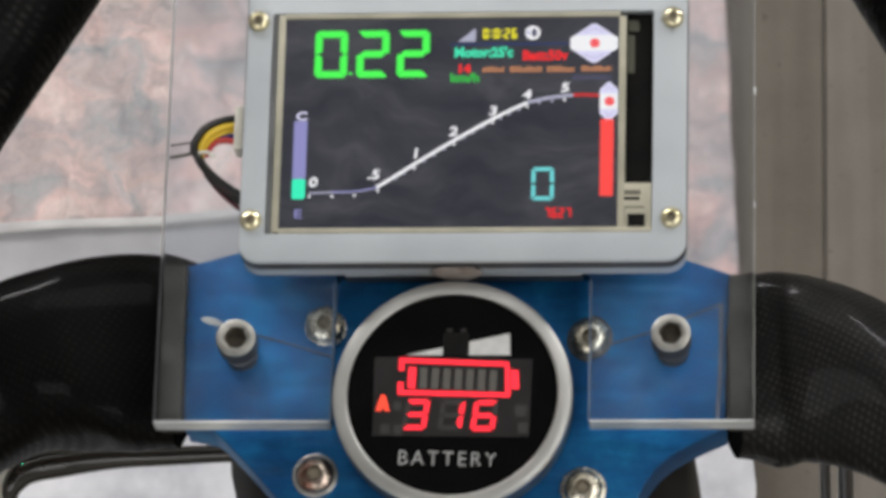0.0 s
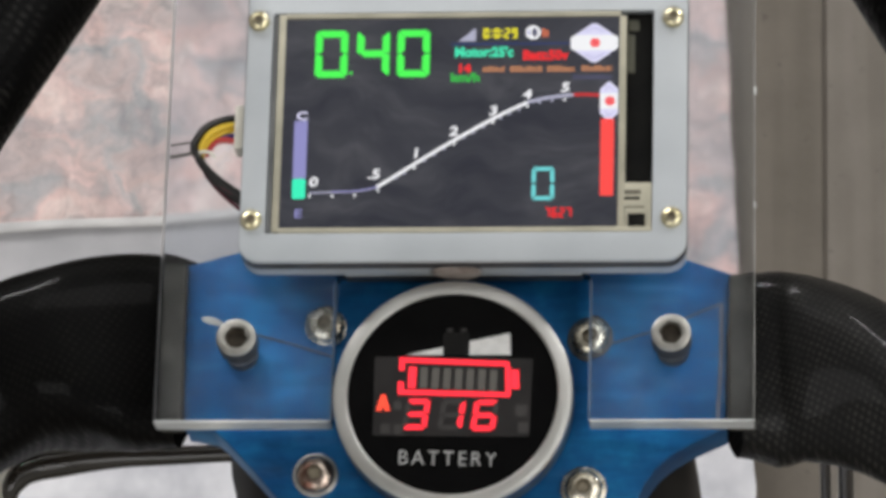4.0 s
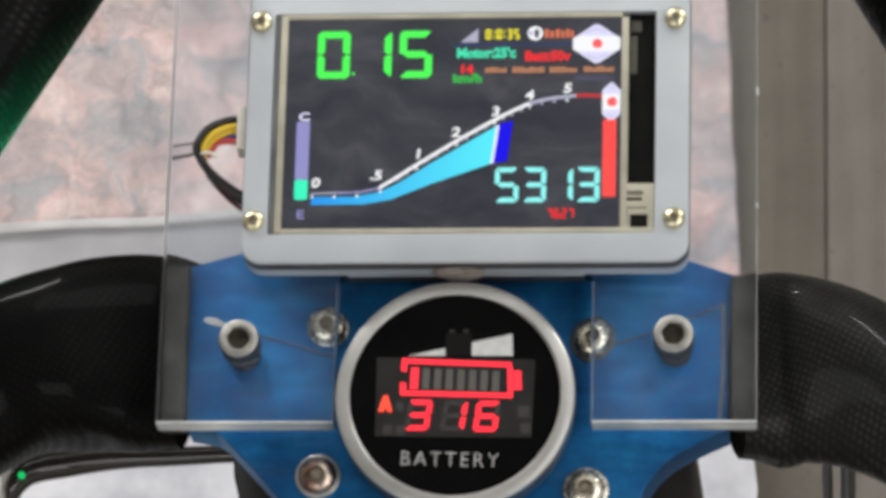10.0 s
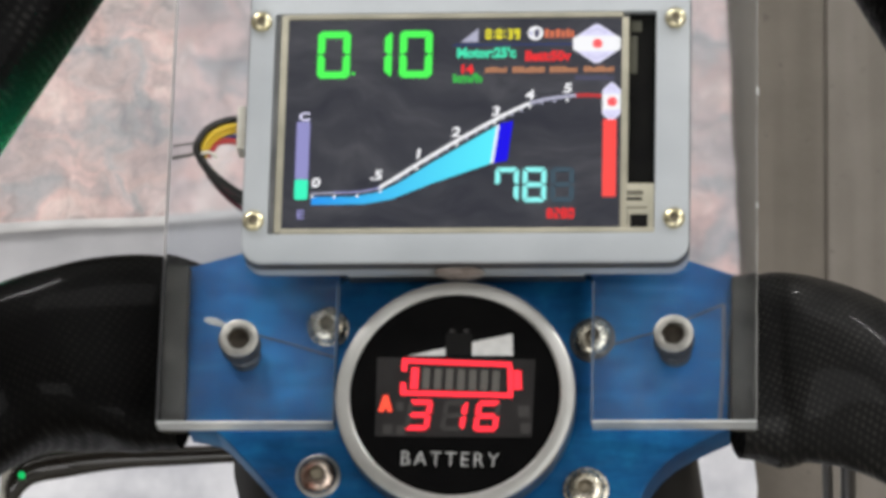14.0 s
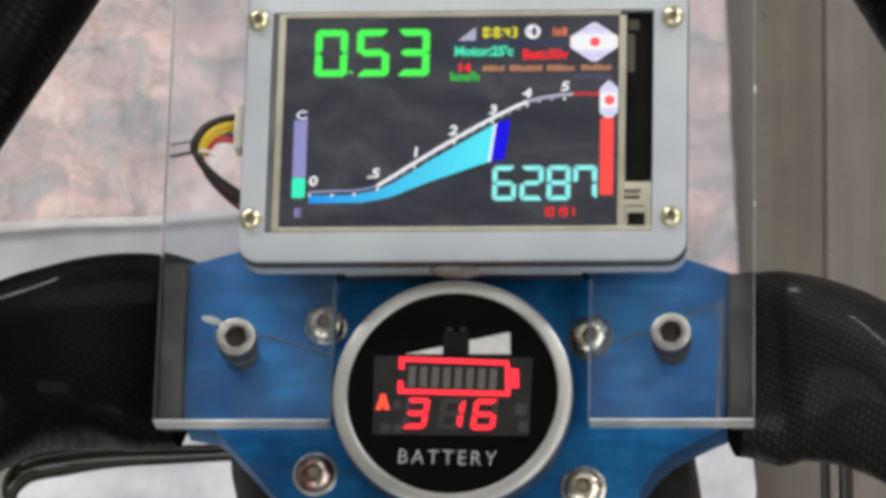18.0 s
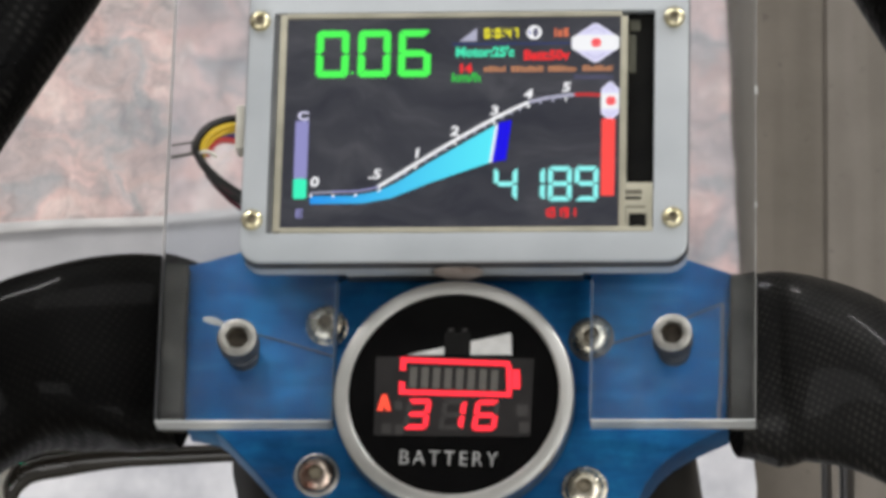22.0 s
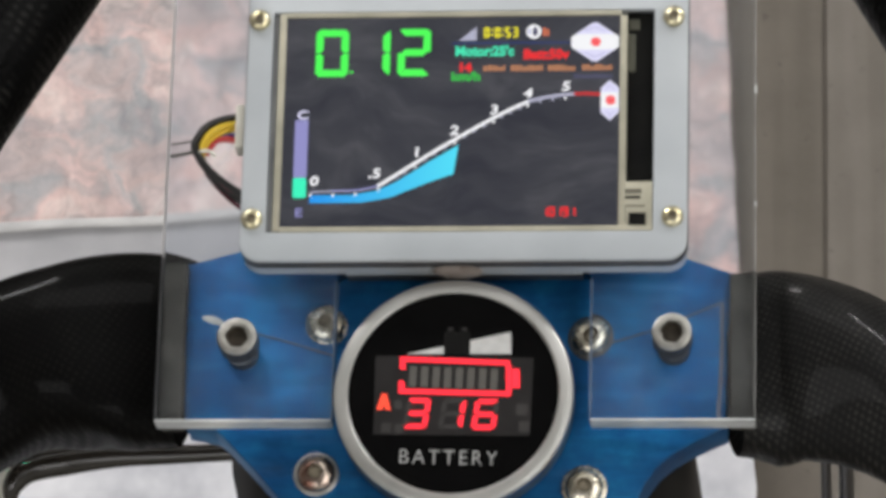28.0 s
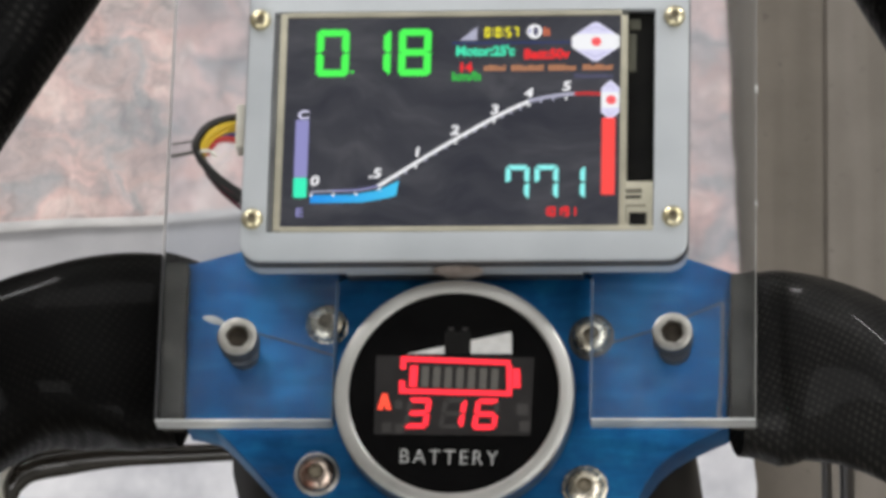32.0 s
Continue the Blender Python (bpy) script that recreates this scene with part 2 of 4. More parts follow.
EDGE_GREY = grain(material("dirty_acrylic_edge", (0.3, 0.3, 0.3), 0.3), (0.42, 0.40, 0.39), (0.60, 0.58, 0.57), 90)
EDGE_DARK = grain(material("taped_acrylic_edge", (0.03, 0.03, 0.03), 0.4), (0.02, 0.02, 0.02), (0.045, 0.045, 0.045), 90)
BLUE = blue_anodised()
BLUE_RIM = grain(material("blue_machined_edge", (0.05, 0.2, 0.5), 0.3, 0.3), (0.10, 0.12, 0.17), (0.20, 0.22, 0.28), 120)
BLUE_STEP = grain(material("grimy_machined_edge", (0.05, 0.06, 0.08), 0.4, 0.3), (0.04, 0.05, 0.075), (0.11, 0.12, 0.15), 120)
CASE = grain(material("grey_case", (0.5, 0.53, 0.56), 0.45, 0.0, 1.0), (0.45, 0.485, 0.515), (0.54, 0.575, 0.605), 40, bump=0.08, rough=(0.27, 0.36), fine=1500)
SEAM = grain(material("case_seam", (0.2, 0.2, 0.2), 0.6), (0.045, 0.047, 0.05), (0.10, 0.10, 0.105), 90)
GROOVE_FILL = grain(material("grey_gasket", (0.2, 0.2, 0.2), 0.6), (0.13, 0.135, 0.14), (0.22, 0.225, 0.23), 90)
BEIGE = grain(material("lcd_steel_frame", (0.5, 0.47, 0.36), 0.4, 0.3), (0.40, 0.385, 0.30), (0.55, 0.52, 0.41), 120, rough=(0.3, 0.5))
GROOVE = grain(material("tarnished_groove", (0.2, 0.19, 0.15), 0.5, 0.2), (0.13, 0.12, 0.09), (0.26, 0.25, 0.20), 200)
OLIVE = grain(material("olive_film", (0.08, 0.08, 0.06), 0.5), (0.055, 0.055, 0.038), (0.085, 0.085, 0.06), 300)
FLEX = grain(material("black_flex", (0.01, 0.01, 0.01), 0.8), (0.002, 0.002, 0.002), (0.006, 0.006, 0.005), 200)
FLEX.node_tree.nodes["Principled BSDF"].inputs["Specular IOR Level"].default_value = 0.15
LCD = smudged_cloudy_glass()
BRASS = grain(material("brass_plated_steel", (0.75, 0.68, 0.45), 0.25, 1.0), (0.66, 0.58, 0.34), (0.85, 0.80, 0.60), 400, rough=(0.18, 0.35))
STEEL = grain(material("stainless_steel", (0.55, 0.52, 0.46), 0.25, 1.0), (0.46, 0.41, 0.31), (0.92, 0.87, 0.74), 420, bump=0.35, rough=(0.14, 0.38), fine=650)
STEEL_REDDISH = grain(material("browned_steel", (0.4, 0.3, 0.24), 0.25, 1.0), (0.20, 0.10, 0.075), (0.66, 0.58, 0.50), 260, bump=0.35, rough=(0.14, 0.34), fine=650)
ZINC = grain(material("zinc_bolt", (0.5, 0.5, 0.48), 0.4, 0.9), (0.36, 0.355, 0.33), (0.54, 0.53, 0.49), 400, rough=(0.3, 0.5))
GLUE = grain(material("aged_glue", (0.3, 0.26, 0.23), 0.3), (0.15, 0.125, 0.11), (0.38, 0.34, 0.31), 240, bump=0.4, rough=(0.2, 0.4))
SPACER = grain(material("dull_spacer", (0.12, 0.12, 0.12), 0.5, 0.6), (0.09, 0.09, 0.09), (0.16, 0.16, 0.155), 400)
STRIP_GREY = grain(material("dull_rubber", (0.04, 0.04, 0.037), 0.7), (0.018, 0.018, 0.015), (0.090, 0.087, 0.076), 150, bump=0.4, rough=(0.55, 0.8), fine=700)
STRIP_GREY.node_tree.nodes["Principled BSDF"].inputs["Specular IOR Level"].default_value = 0.12
SHADED_SIDE = grain(material("grimy_knurl", (0.06, 0.06, 0.055), 0.55, 0.2), (0.025, 0.027, 0.03), (0.075, 0.08, 0.088), 900, bump=0.5)
SOCKET = grain(material("socket_grime", (0.05, 0.04, 0.03), 0.6, 0.3), (0.035, 0.028, 0.02), (0.12, 0.10, 0.075), 500)
SOCKET_PALE = grain(material("worn_socket", (0.3, 0.26, 0.2), 0.45, 0.6), (0.12, 0.10, 0.07), (0.42, 0.37, 0.28), 500)
BEZEL = grain(material("brushed_bezel", (0.55, 0.55, 0.53), 0.42, 0.5), (0.38, 0.38, 0.36), (0.53, 0.525, 0.505), 60, rough=(0.30, 0.46))
BEZEL_SHADED = grain(material("gauge_housing", (0.1, 0.1, 0.1), 0.35, 0.6), (0.07, 0.07, 0.072), (0.14, 0.14, 0.142), 200, rough=(0.25, 0.45))
FACE = grain(material("gauge_face", (0.004, 0.004, 0.004), 0.22), (0.0018, 0.0018, 0.002), (0.0035, 0.0034, 0.0034), 90, rough=(0.2, 0.3))
FACE.node_tree.nodes["Principled BSDF"].inputs["Specular IOR Level"].default_value = 0.07
WINDOW = grain(material("gauge_window", (0.02, 0.018, 0.018), 0.3), (0.006, 0.0055, 0.0055), (0.017, 0.015, 0.015), 160)
UNLIT = material("unlit_segment", (0.10, 0.095, 0.085), 0.4)
GHOST = material("ghost_segment", (0.035, 0.032, 0.031), 0.4)
PRINT = grain(material("white_print", (0.6, 0.6, 0.58), 0.5), (0.36, 0.36, 0.355), (0.52, 0.52, 0.51), 500)
PRINT_PALE = grain(material("white_wedge_print", (0.7, 0.7, 0.68), 0.5), (0.50, 0.50, 0.49), (0.62, 0.62, 0.605), 500)
PRINT_BLACK = material("black_print", (0.003, 0.003, 0.003), 0.15)
CONNECTOR = grain(material("white_connector", (0.75, 0.72, 0.62), 0.5), (0.66, 0.63, 0.54), (0.80, 0.78, 0.70), 300)
WIRE_BLACK = material("wire_black", (0.012, 0.012, 0.012), 0.35)
WIRE_MIRRORED = material("wire_grey", (0.10, 0.098, 0.09), 0.5)
WIRE_YELLOW = material("wire_yellow", (0.72, 0.50, 0.03), 0.4)
WIRE_RED = material("wire_red", (0.55, 0.05, 0.05), 0.4)
WIRE_DULL = material("wire_maroon", (0.10, 0.015, 0.03), 0.4)
WIRE_BLUE = material("wire_blue", (0.06, 0.06, 0.30), 0.4)
FLOOR = streaked_floor()
SLAB = streaked_floor("floor_slab", (0.148, 0.130, 0.110), (0.188, 0.167, 0.143))
BLACK = grain(material("black_paint", (0.012, 0.012, 0.012), 0.4), (0.004, 0.004, 0.0045), (0.010, 0.010, 0.010), 60)
BLACK.node_tree.nodes["Principled BSDF"].inputs["Specular IOR Level"].default_value = 0.15
GLOSS = grain(material("dark_gloss_tube", (0.03, 0.026, 0.022), 0.2, 0.0, 0.5), (0.016, 0.014, 0.011), (0.045, 0.038, 0.032), 40, rough=(0.05, 0.10))
GLOSS.node_tree.nodes["Principled BSDF"].inputs["Coat Roughness"].default_value = 0.06
WALL = grain(material("wall_plaster", (0.55, 0.54, 0.5), 0.8), (0.46, 0.45, 0.42), (0.56, 0.55, 0.52), 2.0, bump=0.2)
CEILING = grain(material("ceiling_plaster", (0.6, 0.6, 0.58), 0.85), (0.34, 0.34, 0.35), (0.52, 0.52, 0.51), 2.4, bump=0.1)
GREEN = glow("green_digits", lin(78, 245, 88))
CYAN = glow("cyan_digits", lin(140, 235, 232))
CYAN_DIM = glow("dim_cyan_digit", lin(112, 208, 210))
FADING = glow("fading_digit", lin(62, 80, 92))
TEAL = glow("teal_text", lin(72, 222, 176))
RED = glow("red_bar", lin(250, 78, 74))
ROSE = glow("rose_dot", lin(240, 96, 100))
RED_TEXT = glow("red_text", lin(232, 50, 54))
ORANGE = glow("orange_text", lin(205, 112, 82))
TAN = glow("tan_text", lin(178, 124, 92))
YELLOW = glow("yellow_text", lin(225, 215, 50))
KMH = glow("kmh_text", lin(60, 175, 75))
LILAC = glow("lilac", lin(140, 138, 190))
LILAC_PALE = glow("pale_lilac", lin(214, 212, 238))
LILAC_SOFT = glow("soft_lilac", lin(182, 180, 214))
MINT = glow("mint", lin(60, 235, 185))
WHITE_LIT = glow("white_lit", lin(235, 235, 238))
GREY_LIT = glow("grey_lit", lin(170, 170, 190))
DIM_LIT = glow("dim_lit", lin(82, 82, 105))
NAVY = glow("navy_line", lin(52, 68, 120))
RED_DULL = glow("dull_red_line", lin(188, 56, 58))
DEEP_BLUE = glow("deep_blue", lin(22, 8, 222))
LED_RED = glow("led_red", lin(255, 48, 62), 1.55)
LED_ORANGE = glow("led_orange", lin(255, 80, 58), 1.3)
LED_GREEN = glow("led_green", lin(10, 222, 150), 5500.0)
DOT_GREEN = glow("indicator_green", lin(20, 190, 100), 1.0)


def fill_material():
    """Screen blue that turns to cyan along the gauge."""
    m = glow("gauge_fill", lin(60, 190, 230))
    b = m.node_tree.nodes["Principled BSDF"]
    pos = node(m, "ShaderNodeNewGeometry")
    split = node(m, "ShaderNodeSeparateXYZ")
    link(m, pos, "Position", split, "Vector")
    span = node(m, "ShaderNodeMapRange")
    span.inputs["From Min"].default_value, span.inputs["From Max"].default_value = -0.031, 0.0095
    link(m, split, "X", span, "Value")
    ramp = node(m, "ShaderNodeValToRGB")
    ramp.color_ramp.elements[0].color = lin(38, 142, 226)
    ramp.color_ramp.elements[1].color = lin(86, 226, 240)
    link(m, span, "Result", ramp, "Fac")
    link(m, ramp, "Color", b, "Emission Color")
    return m


FILL = fill_material()

# ---- helpers for building ----
ORIGIN = {}


def P(x, y, z):
    """Millimetres from the middle of the screen to world metres."""
    return Vector((x / 1000, y / 1000, 1 + z / 1000))


def thing(name, at, label, category, group="", kind=""):
    ob = new(name)
    ob.empty_display_size = 0.02
    ob.location = at
    ORIGIN[ob] = Vector(at)
    return tagged(ob, label, category, group, kind)


def smooth(bm, angle=35):
    lim = radians(angle)
    for f in bm.faces:
        f.smooth = True
    for e in bm.edges:
        e.smooth = len(e.link_faces) == 2 and e.calc_face_angle(0) < lim


def part(name, bm, mat, parent=None, label="", sharp=35):
    """One bmesh in world metres as one mesh object under a thing or a part."""
    bmesh.ops.recalc_face_normals(bm, faces=bm.faces)
    smooth(bm, sharp)
    lo = Vector([min(v.co[i] for v in bm.verts) for i in range(3)])
    hi = Vector([max(v.co[i] for v in bm.verts) for i in range(3)])
    mid = (lo + hi) / 2
    bmesh.ops.translate(bm, verts=bm.verts, vec=-mid)
    me = bpy.data.meshes.new(name)
    bm.to_mesh(me)
    bm.free()
    me.materials.append(mat)
    return place(name, me, mid, parent, label)


def place(name, me, mid, parent=None, label=""):
    ob = new(name, me)
    ORIGIN[ob] = Vector(mid)
    if parent:
        ob.parent = parent
        ob.location = ORIGIN[ob] - ORIGIN[parent]
    else:
        ob.location = mid
    return tagged(ob, label) if label else ob


def prism(bm, pts, z0, z1, bevel=0.0):
    """An upright prism over a polygon of (x, y) in mm, with softened upper edge."""
    top = [bm.verts.new(P(x, y, z1)) for x, y in pts]
    low = [bm.verts.new(P(x, y, z0)) for x, y in pts]
    face = bm.faces.new(top)
    bm.faces.new(low[::-1])
    for i in range(len(pts)):
        j = (i + 1) % len(pts)
        bm.faces.new((top[i], low[i], low[j], top[j]))
    if bevel:
        bmesh.ops.recalc_face_normals(bm, faces=bm.faces)
        bmesh.ops.bevel(bm, geom=list(face.edges), offset=bevel / 1000, segments=3, affect="EDGES", profile=0.5)
    return bm


def rect(x0, y0, x1, y1, r=0.0, n=5):
    """A rectangle in mm with rounded corners."""
    if not r:
        return [(x0, y0), (x1, y0), (x1, y1), (x0, y1)]
    pts = []
    for cx, cy, a in ((x1 - r, y0 + r, -90), (x1 - r, y1 - r, 0), (x0 + r, y1 - r, 90), (x0 + r, y0 + r, 180)):
        for i in range(n + 1):
            b = radians(a + 90 * i / n)
            pts.append((cx + r * math.cos(b), cy + r * math.sin(b)))
    return pts


def slab(pts, z0, z1, bevel=0.0):
    return prism(bmesh.new(), pts, z0, z1, bevel)


def lathe(profile, cx, cy, n=48):
    """A turned shape from (radius, z) in mm round an upright axis."""
    bm = bmesh.new()
    rings = []
    for r, z in profile:
        if r < 1e-6:
            rings.append([bm.verts.new(P(cx, cy, z))])
        else:
            rings.append([bm.verts.new(P(cx + r * math.cos(2 * math.pi * i / n), cy + r * math.sin(2 * math.pi * i / n), z)) for i in range(n)])
    for a, b in zip(rings, rings[1:]):
        for i in range(n):
            j = (i + 1) % n
            if len(a) == 1 and len(b) == 1:
                continue
            if len(a) == 1:
                bm.faces.new((a[0], b[i], b[j]))
            elif len(b) == 1:
                bm.faces.new((a[i], b[0], a[j]))
            else:
                bm.faces.new((a[i], b[i], b[j], a[j]))
    return bm


def spline(ctrl, steps=8):
    """Points along a smooth line through the control points (tuples of any length)."""
    c = [np.array(p, float) for p in ctrl]
    out = []
    for i in range(len(c) - 1):
        a, b = c[max(i - 1, 0)], c[i]
        d, e = c[i + 1], c[min(i + 2, len(c) - 1)]
        for k in range(steps):
            t = k / steps
            out.append(0.5 * ((2 * b) + (d - a) * t + (2 * a - 5 * b + 4 * d - e) * t * t + (3 * b - a - 3 * d + e) * t ** 3))
    out.append(c[-1])
    return out


def tube(path, n=16, steps=8, power=1.0):
    """A tube through (x, y, z, half-width, half-height) in mm, lying roughly level, with closed ends; a sixth number rolls it, in degrees."""
    pts = spline(path, steps)
    bm = bmesh.new()
    rings = []
    for i, p in enumerate(pts):
        way = Vector(pts[min(i + 1, len(pts) - 1)][:3] - pts[max(i - 1, 0)][:3]).normalized()
        side = way.cross(Vector((0, 0, 1)))
        side = side.normalized() if side.length > 0.05 else Vector((1, 0, 0))
        up = side.cross(way).normalized()
        if len(p) > 5:
            a = radians(p[5])
            side, up = side * math.cos(a) + up * math.sin(a), up * math.cos(a) - side * math.sin(a)
        ring = []
        for k in range(n):
            a = 2 * math.pi * k / n
            ca, sa = math.cos(a), math.sin(a)
            ca, sa = math.copysign(abs(ca) ** power, ca), math.copysign(abs(sa) ** power, sa)
            q = Vector(p[:3]) + side * (p[3] * ca) + up * (p[4] * sa)
            ring.append(bm.verts.new(P(*q)))
        rings.append(ring)
    for a, b in zip(rings, rings[1:]):
        for k in range(n):
            bm.faces.new((a[k], a[(k + 1) % n], b[(k + 1) % n], b[k]))
    bm.faces.new(rings[0][::-1])
    bm.faces.new(rings[-1])
    return bm


def lettering(name, text, size, x, y, z, mat, parent, shear=0.0, stretch=1.0, bold=0.0, label="", thick=0.04, space=1.0, turn=0.0):
    """Text in the built-in font, centred at (x, y) in mm; size is its capital height in mm."""
    cu = bpy.data.curves.new(name, "FONT")
    cu.body, cu.size, cu.align_x, cu.align_y = text, size / 1000 / 0.69, "CENTER", "CENTER"
    cu.space_character, cu.shear, cu.offset, cu.extrude, cu.resolution_u = space, shear, bold / 1000, thick / 1000, 3
    tmp = new("text_tmp", cu)
    me = bpy.data.meshes.new_from_object(tmp.evaluated_get(bpy.context.evaluated_depsgraph_get()))
    bpy.data.objects.remove(tmp)
    for v in me.vertices:
        v.co.x *= stretch
    me.transform(Matrix.Rotation(radians(turn), 4, "Z"))
    me.name = name
    me.materials.clear()
    me.materials.append(mat)
    return place(name, me, P(x, y, z), parent, label)


# ---- room ----
def room():
    bm = bmesh.new()
    bmesh.ops.create_cube(bm, size=1, matrix=Matrix.LocRotScale((0, 0, -0.05), None, (6, 6, 0.1)))
    tagged(part("floor", bm, FLOOR), "grey-brown painted concrete floor with faint seams", "floor", kind="structure")
    bm = bmesh.new()
    bmesh.ops.create_cube(bm, size=1, matrix=Matrix.LocRotScale((0, 0, 3.05), None, (6, 6, 0.1)))
    tagged(part("ceiling", bm, CEILING), "off-white plaster ceiling", "ceiling", kind="structure")
    for name, x, y, sx, sy in (("wall_north", 0, 3.05, 6.2, 0.1), ("wall_south", 0, -3.05, 6.2, 0.1), ("wall_east", 3.05, 0, 0.1, 6), ("wall_west", -3.05, 0, 0.1, 6)):
        bm = bmesh.new()
        bmesh.ops.create_cube(bm, size=1, matrix=Matrix.LocRotScale((x, y, 1.5), None, (sx, sy, 3)))
        tagged(part(name, bm, WALL), "plain plaster wall", "wall", kind="structure")


room()


def floor_boards():
    """A flat strip and a slab edge on the floor beside the sheet."""
    bm = bmesh.new()
    bmesh.ops.create_cube(bm, size=1, matrix=Matrix.LocRotScale((1.0763, 0.3, 0.0018), None, (2.0, 3.0, 0.0036)))
    bmesh.ops.bevel(bm, geom=[e for e in bm.edges if all(v.co.z > 0.003 for v in e.verts)], offset=0.0035, segments=6, affect="EDGES", profile=0.5)
    tagged(part("floor_slab", bm, SLAB), "slightly raised grey-brown floor slab", "floor", kind="structure")


def ground_sheet(name, label, mat, y0, y1, x0, base, turn, margin, seed, hem=None):
    """A creased sheet on the floor from y0 to y1, its free edge on the east side."""
    root = thing(name, (x0 / 2, (y0 + y1) / 2, 0.0), label, "sheet")
    bm = bmesh.new()
    nx, ny = 80, 70
    rows = []
    for j in range(ny + 1):
        v = j / ny
        row = []
        for i in range(nx + 1):
            s = i / nx
            y = y0 + (y1 - y0) * v + (0.0012 * noise.noise((s * 14, seed, 5)) + turn * s) * v
            edge = 0.0395 + margin - (y - 0.31) * 0.05 + 0.0022 * noise.noise((seed, y * 22, 3)) + 0.0015 * noise.noise((4, y * 60, seed))
            x = x0 + (edge - x0) * s
            z = base + 0.0030 * (0.5 + noise.noise((x * 9, y * 9, seed))) + 0.0014 * noise.noise((x * 40, y * 40, seed))
            z += 0.006 * math.exp(-((edge - x) / 0.012) ** 2)
            z += 0.003 * math.exp(-(((1 - v) * (y1 - y0)) / 0.003) ** 2)
            row.append(bm.verts.new((x, y, max(z, base))))
        rows.append(row)
    for j in range(ny):
        for i in range(nx):
            bm.faces.new((rows[j][i], rows[j][i + 1], rows[j + 1][i + 1], rows[j + 1][i]))
    ob = part("sheet", bm, mat, root, sharp=80)
    mod = ob.modifiers.new("thickness", "SOLIDIFY")
    mod.thickness, mod.offset = 0.001, -1
    # the fold's catch of light is put into the hem's paler colour
    if hem:
        line = [[1000 * c for c in v.co + ob.location + root.location] for v in ob.data.vertices][-(nx + 1)::4]
        part("folded_hem", tube([(x, y - 1.6, z - 1000 + 0.6, 2.4 + 1.1 * noise.noise((x * 0.05, 1, seed)), 0.8) for x, y, z in line], 10, 3), hem, root, "paler folded edge")


floor_boards()
ground_sheet("printed_sheet", "creased pink and grey printed sheet lying on the floor", SHEET, 0.20, 1.15, -0.95, 0.0015, 0.0, 0.0, 1)
ground_sheet("grey_sheet", "crumpled grey-lilac paper sheet lying on the floor", GREY_SHEET, 0.18, 0.3175, -0.85, 0.0075, 0.050, -0.05, 2, HEM_LIT)
ground_sheet("white_sheet", "white paper sheet lying on the floor", WHITE_SHEET, -0.5, 0.265, -0.80, 0.0135, 0.004, 0.002, 3)


# ---- scooter: column, plate, bars ----
PLATE_TOP = -16.0


def socket_head(parent, name, x, y, profile, r, depth, mat, label="", grime=None):
    """A turned head with a six-sided recess: profile is (radius, z) from foot to crown."""
    n, bm, rings = 36, bmesh.new(), []
    turn = radians(12 + 7 * x)
    top = profile[-1][1]
    for rad, z in profile:
        rings.append([bm.verts.new(P(x + rad * math.cos(2 * math.pi * k / n), y + rad * math.sin(2 * math.pi * k / n), z)) for k in range(n)])
    for z in (top, top - depth):
        ring = []
        for k in range(n):
            a = 2 * math.pi * k / n
            q = r * (0.55 + 0.45 * math.cos(radians(30)) / math.cos((a % radians(60)) - radians(30)))
            ring.append(bm.verts.new(P(x + q * math.cos(a + turn), y + q * math.sin(a + turn), z)))
        shift = round(turn / (2 * math.pi / n)) % n
        rings.append(ring[-shift:] + ring[:-shift] if shift else ring)
    for a, b in zip(rings, rings[1:]):
        for k in range(n):
            bm.faces.new((a[k], a[(k + 1) % n], b[(k + 1) % n], b[k]))
    bm.faces.new(rings[0])
    bm.faces.new(rings[-1])
    head = part(name, bm, mat, parent, label)
    # cup lines the recess; SOCKET's dark brown includes the shade inside
    part("socket", lathe([(0, top - depth + 0.1), (r * 0.78, top - depth + 0.1), (r * 0.83, top - depth * 0.2), (r * 0.85, top - depth * 0.2), (r * 0.8, top - depth + 0.02), (0, top - depth + 0.02)], x, y, 18), grime or SOCKET, head)
    return head


def cap_bolt(parent, x, y, z, r=4.4, h=6.3):
    """A socket cap bolt standing on height z."""
    head = socket_head(parent, "bolt", x, y, [(r * 0.98, z), (r, z + 0.4), (r, z + h - 0.55), (r - 0.15, z + h - 0.2), (r - 0.5, z + h), (r * 0.70, z + h), (r * 0.62, z + h - 0.3)], r * 0.60, 2.6, ZINC, "zinc-plated socket cap bolt")
    # dark ring paints shade onto the head's knurled side
    part("knurl", lathe([(r * 0.97, z + 0.1), (r + 0.06, z + 0.15), (r + 0.06, z + h - 0.6), (r * 0.97, z + h - 0.55)], x, y, 40), SHADED_SIDE, head)


def button_bolt(parent, x, y, z, r=4.6, mat=None, h=2.6, name="bolt"):
    """A domed button-head bolt on height z."""
    prof = [(r, z), (r, z + 0.4)]
    for k in range(1, 6):
        a = radians(13 * k)
        prof.append((r * math.cos(a), z + 0.4 + (h - 0.4) * math.sin(a)))
    socket_head(parent, name, x, y, prof, r * 0.42, h * 0.45, mat or STEEL, grime=SOCKET_PALE)


